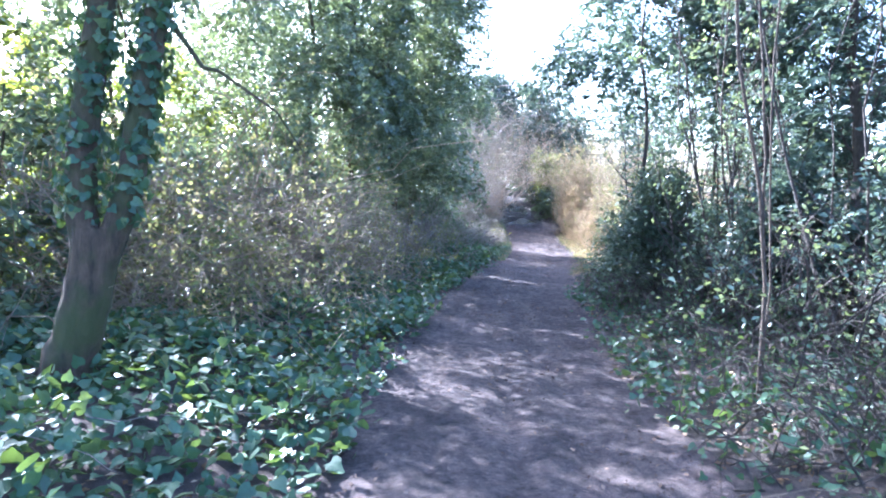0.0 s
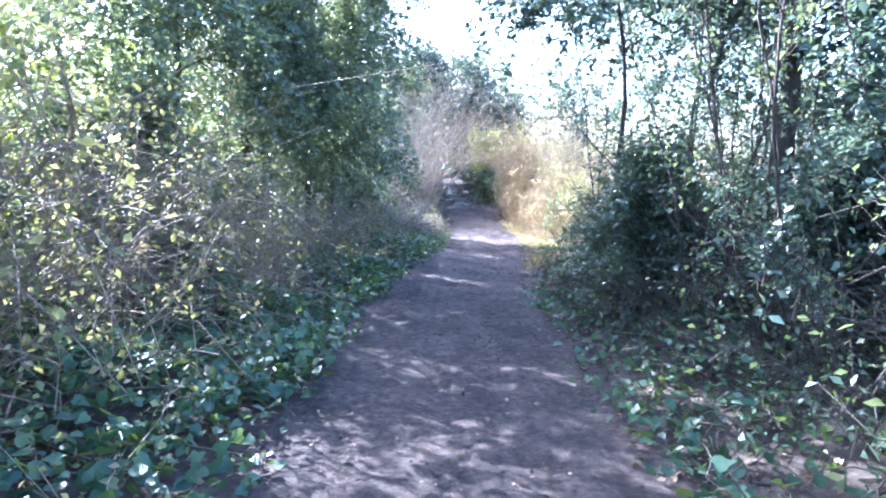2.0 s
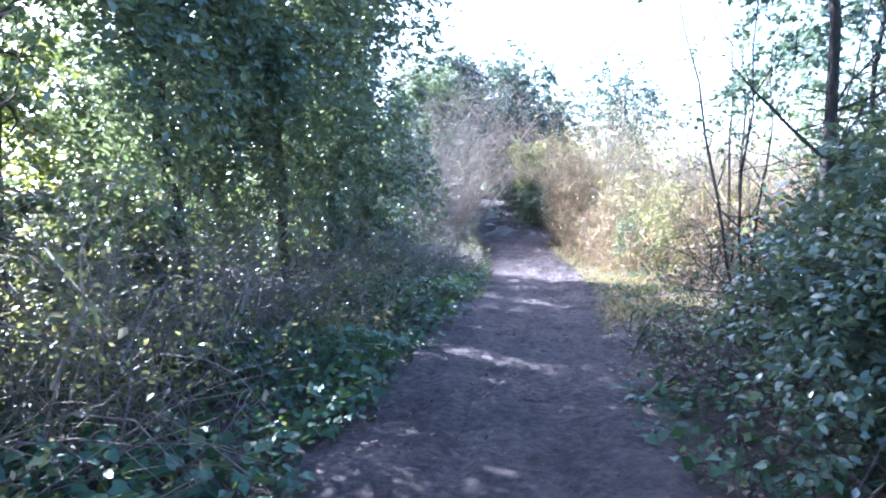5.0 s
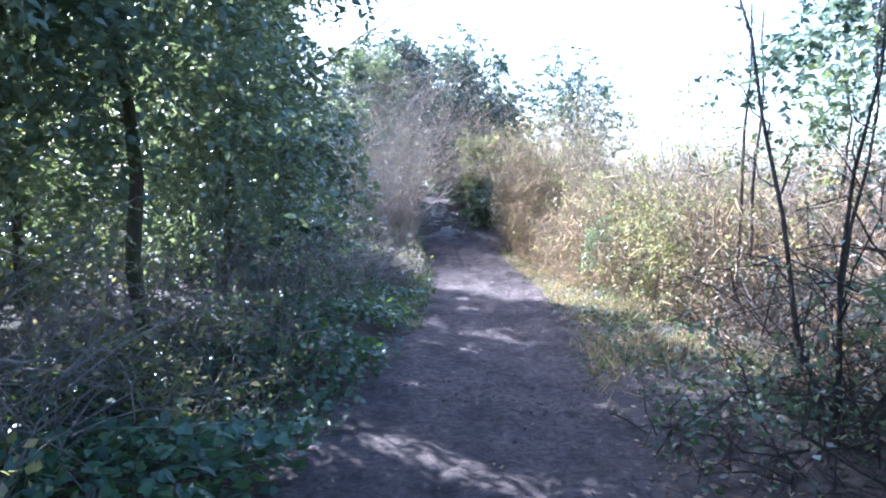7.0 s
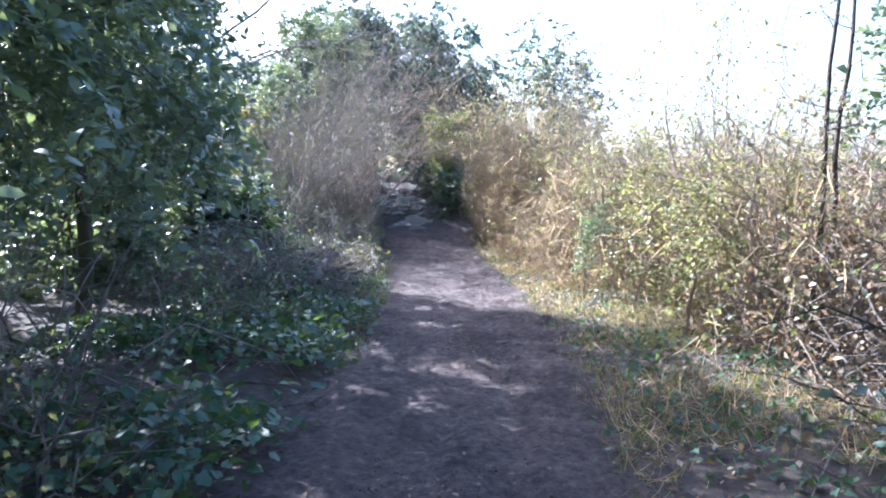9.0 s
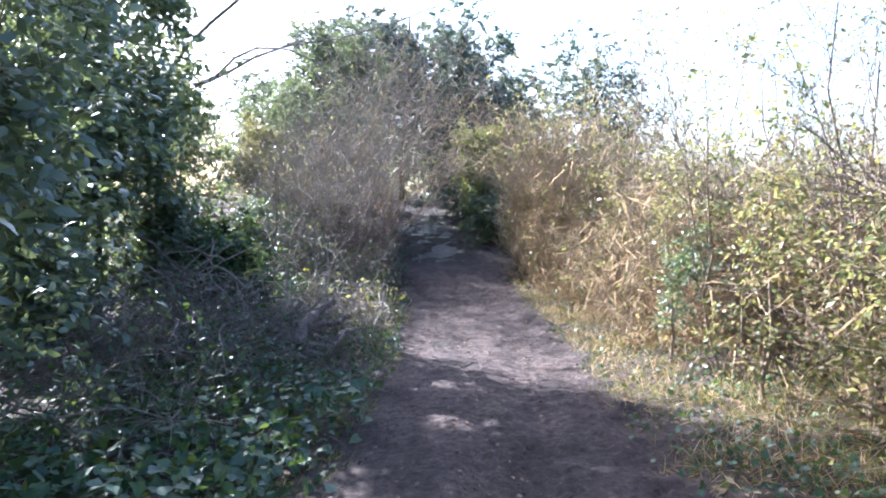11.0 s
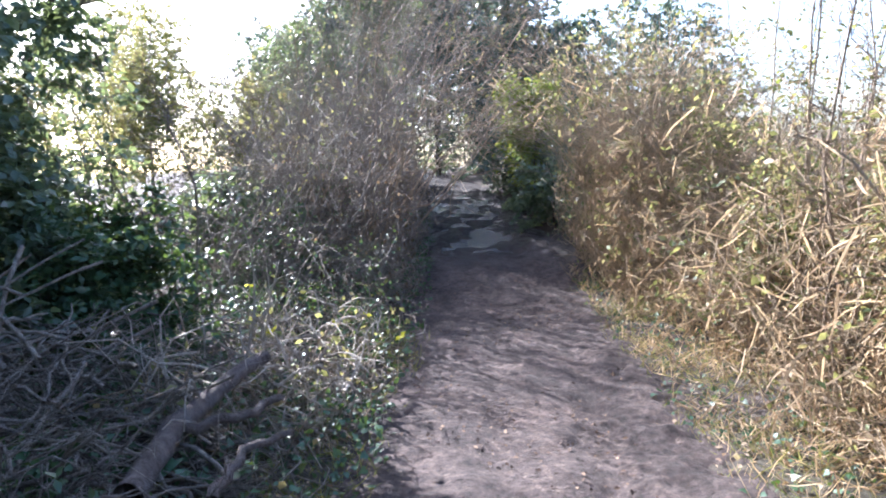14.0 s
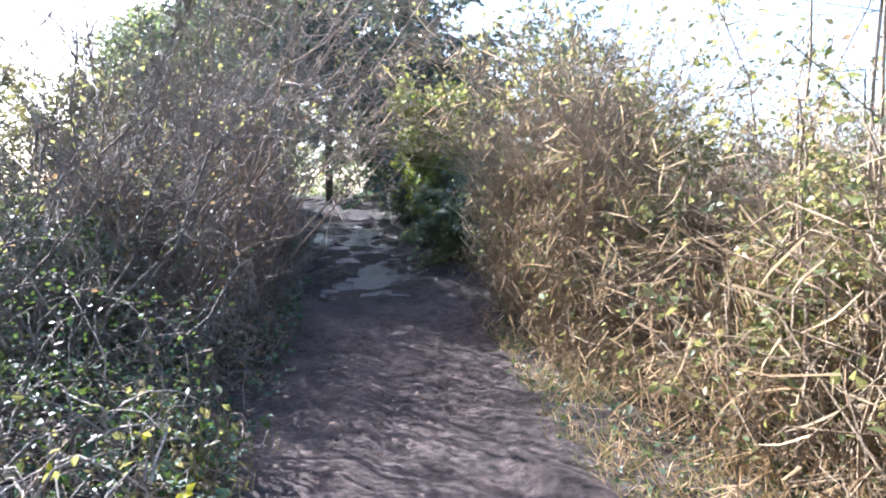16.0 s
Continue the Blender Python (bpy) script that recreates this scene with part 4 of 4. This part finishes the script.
for x, y in ((5.35, 15.9), (5.6, 16.05)):
    e = thing("forked_sapling", x, y, "pale bare sapling forking low beside the hedge", "sapling", "forked saplings")
    g = float(land(x, y))
    S, R, _ = stick("stem", e, [(x, y, g - 0.05), (x + 0.04, y, g + 0.8), (x - 0.02, y, g + 1.6), (x + 0.06, y, g + 2.6), (x, y, g + 3.8)], 0.03, 0.01, PALEBARK, 7, 12, 0.012)
    Lb, Rb = sprouts(S, R, 10, 0.7, 0.25, 6, 0.07, 0.4, 0.35)
    each("twig", Lb, np.maximum(Rb * 0.6, 0.003), TWIG, e, 4)
for x, y, h in ((5.6, 22.3, 4.4), (5.75, 22.5, 4.2), (5.5, 22.7, 3.6)):
    e = thing("tall_stalk", x, y, "tall pale dead reed-like stalk", "stalk", "tall stalks")
    g = float(land(x, y))
    stick("stem", e, [(x, y, g - 0.05), (x + 0.03, y, g + h * 0.5), (x + 0.14, y, g + h)], 0.012, 0.006, STRAW, 5, 9, 0.01)
bare_shrub("bare_shrub", 8.6, 23.0, 4.4, 0.8, 6, "slender bare shrub hung with a little ivy", TWIG, 0.02, 6, (0, 0), 900, SUNLEAF, 0.08, "leafless shrubs")
evergreen("ivy_clad_sapling", 7.6, 17.2, 4.2, 1.1, 3000, "slender sapling with sparse ivy leaves", "tree", 0.085, HOLLY, 0.045, 0.15, limbs=10)
thicket("bramble_mound", 22.4, 24.6, 2.5, 3.8, 2.3, 500, 4500, "leafy yellow-green bramble mound in the sun", "brambles", STRAW, BRAMBLE, 0.065, 0.006, 0.3, fine=1, upright=0.7, blades=2500, leaf_from=3)
bare_shrub("bare_shrub", 6.9, 21.4, 3.6, 1.0, 7, "sparse bare thorn shrub above the hedge", TWIG, 0.014, 6, (0, 0), 200, BRAMBLE, 0.05, "leafless shrubs")
bare_shrub("bare_shrub", 6.2, 19.0, 2.9, 0.9, 6, "sparse bare thorn shrub above the hedge", TWIG, 0.012, 6, (0, 0), 200, BRAMBLE, 0.05, "leafless shrubs")

# single ivy leaves in front of the carpets
LEAF_SHAPES = []
for q in range(4):
    V, F = leaf_arrays(np.zeros((1, 3)), np.array([[0, 0, 1.0]]), 0.085 * (0.8 + 0.15 * q), IVYLEAF, np.array([[1.0, 0, 0]]))
    V[:, 2] += 0.02 * rng.normal(size=len(V)) * 0.4
    me = bpy.data.meshes.new("leaf")
    raw(me, V, F)
    me.materials.append(IVY)
    LEAF_SHAPES.append(me)
for y0, y1, u0, u1, count in ((2.6, 9.0, -2.4, -1.05, 150), (3.0, 9.0, 1.15, 2.2, 80), (14.0, 21.5, -2.2, -1.1, 70)):
    e = thing("ivy_trail", float(path_x((y0 + y1) / 2) + (u0 + u1) / 2), (y0 + y1) / 2, "trailing ivy with broad green leaves", "ivy", "ivy trails")
    runs = 12
    xs, ys = strip_points(runs, y0, y1, u0, u1)
    B = np.stack([xs, ys, land(xs, ys) + 0.1], 1)
    S = arcs(B, rng.normal(size=(runs, 3)) * np.array([1, 1, 0.1]), 0.6, 0.0, 8, 0.04)
    S[..., 2] = land(S[..., 0], S[..., 1]) + 0.12 + 0.12 * fbm(S[..., 0] * 2, S[..., 1] * 2, 3)
    S = clear(S, math.copysign(1.0, u0))
    each("vine", S, taper(runs, 8, 0.004, 0.002), TWIG, e, 4)
    for q in range(count):
        p = S[rng.integers(0, runs), rng.integers(0, 8)] + rng.normal(size=3) * np.array([0.08, 0.08, 0.02])
        ob = new("leaf", LEAF_SHAPES[rng.integers(0, 4)])
        ob.matrix_world = pose(*p, rng.normal() * 22, rng.normal() * 22, rng.uniform(0, 360))
        under(e, ob)

# ---- far end ----
evergreen("overhanging_evergreen", 0.7, 32.6, 5.8, 1.9, 22000, "dark evergreen tree leaning over the muddy path", "tree", 0.1, HOLLY, 0.09, 0.34, 60, 0.3, column=True, lean=(0.12, 0))
for x, y, h, s, n in ((5.4, 36.5, 7.4, 3.3, 26000), (1.4, 38.0, 7.2, 2.9, 20000), (9.6, 33.0, 3.4, 1.8, 8000), (0.2, 35.4, 6.2, 1.9, 15000), (5.6, 33.4, 2.8, 1.3, 10000), (3.2, 39.5, 8.2, 3.2, 22000), (13.0, 44.0, 9.0, 4.2, 20000), (7.2, 44.5, 8.6, 3.8, 18000), (-2.5, 42, 6.0, 2.6, 10000), (8.2, 40.0, 6.0, 2.3, 10000)):
    evergreen("far_evergreen_tree", x, y, h, s, int(n * 0.7), "bluish dark evergreen tree closing off the path", "tree", 0.175, BLUEGREEN, 0.12, 0.32 if y in (39.5, 38.0) else 0.0, 70, 0.34, taper_up=0.35)
evergreen("sunlit_bush", -2.6, 30.2, 4.9, 1.7, 14000, "pale tan leafy shrub in full sun behind brambles", "bush", 0.08, BRAMBLE, 0.04, 0.0, 44, 0.3, bark=CANE)
evergreen("sunlit_bush", -4.7, 28.6, 5.0, 1.8, 14000, "pale tan leafy shrub in full sun behind brambles", "bush", 0.08, BRAMBLE, 0.04, 0.0, 44, 0.3, bark=CANE)
evergreen("sunlit_bush", -4.2, 33.5, 5.6, 2.3, 14000, "pale tan leafy shrub in full sun behind brambles", "bush", 0.1, BRAMBLE, 0.04, 0.0, 44, 0.3)
evergreen("sunlit_bush", -1.2, 33.0, 3.4, 1.9, 10000, "tan-green leafy shrub beyond the hedge", "bush", 0.1, BRAMBLE, 0.04, 0.0, 44, 0.3)
evergreen("sunlit_bush", 5.0, 31.2, 3.6, 0.85, 6000, "bright yellow-green leafy bush at the path's bend", "bush", 0.1, SUNLEAF, 0.03, 0.2, limbs=5)

# water lying in the wet ruts
fy = np.arange(28.4, 34.6, 0.03)
fu = np.arange(-0.95, 0.96, 0.03)
FU, FY = np.meshgrid(fu, fy)
FX = path_x(FY) + FU
FZ = np.interp(FY, RISE_Y, RISE_Z) + 0.008 + 0.06 * (fbm(FX * 5, FY * 6, 2) - 0.5)
wet = np.clip(0.88 - np.abs(FU) + 0.25 * (fbm(FX * 2, FY * 2, 3) - 0.5), -1, 1)
i = np.arange(FX.size).reshape(FX.shape)
q = np.stack([i[:-1, :-1], i[:-1, 1:], i[1:, 1:], i[1:, :-1]], -1)[(wet[:-1, :-1] > 0)]
used, inv = np.unique(q, return_inverse=True)
V = np.stack([FX, FY, FZ], -1).reshape(-1, 3)[used]
tagged(mesh_ob("puddle", V, inv.reshape(-1, 4), WATER, None, True), "churned wet mud and shallow puddles glinting with sky", "puddle", kind="structure")
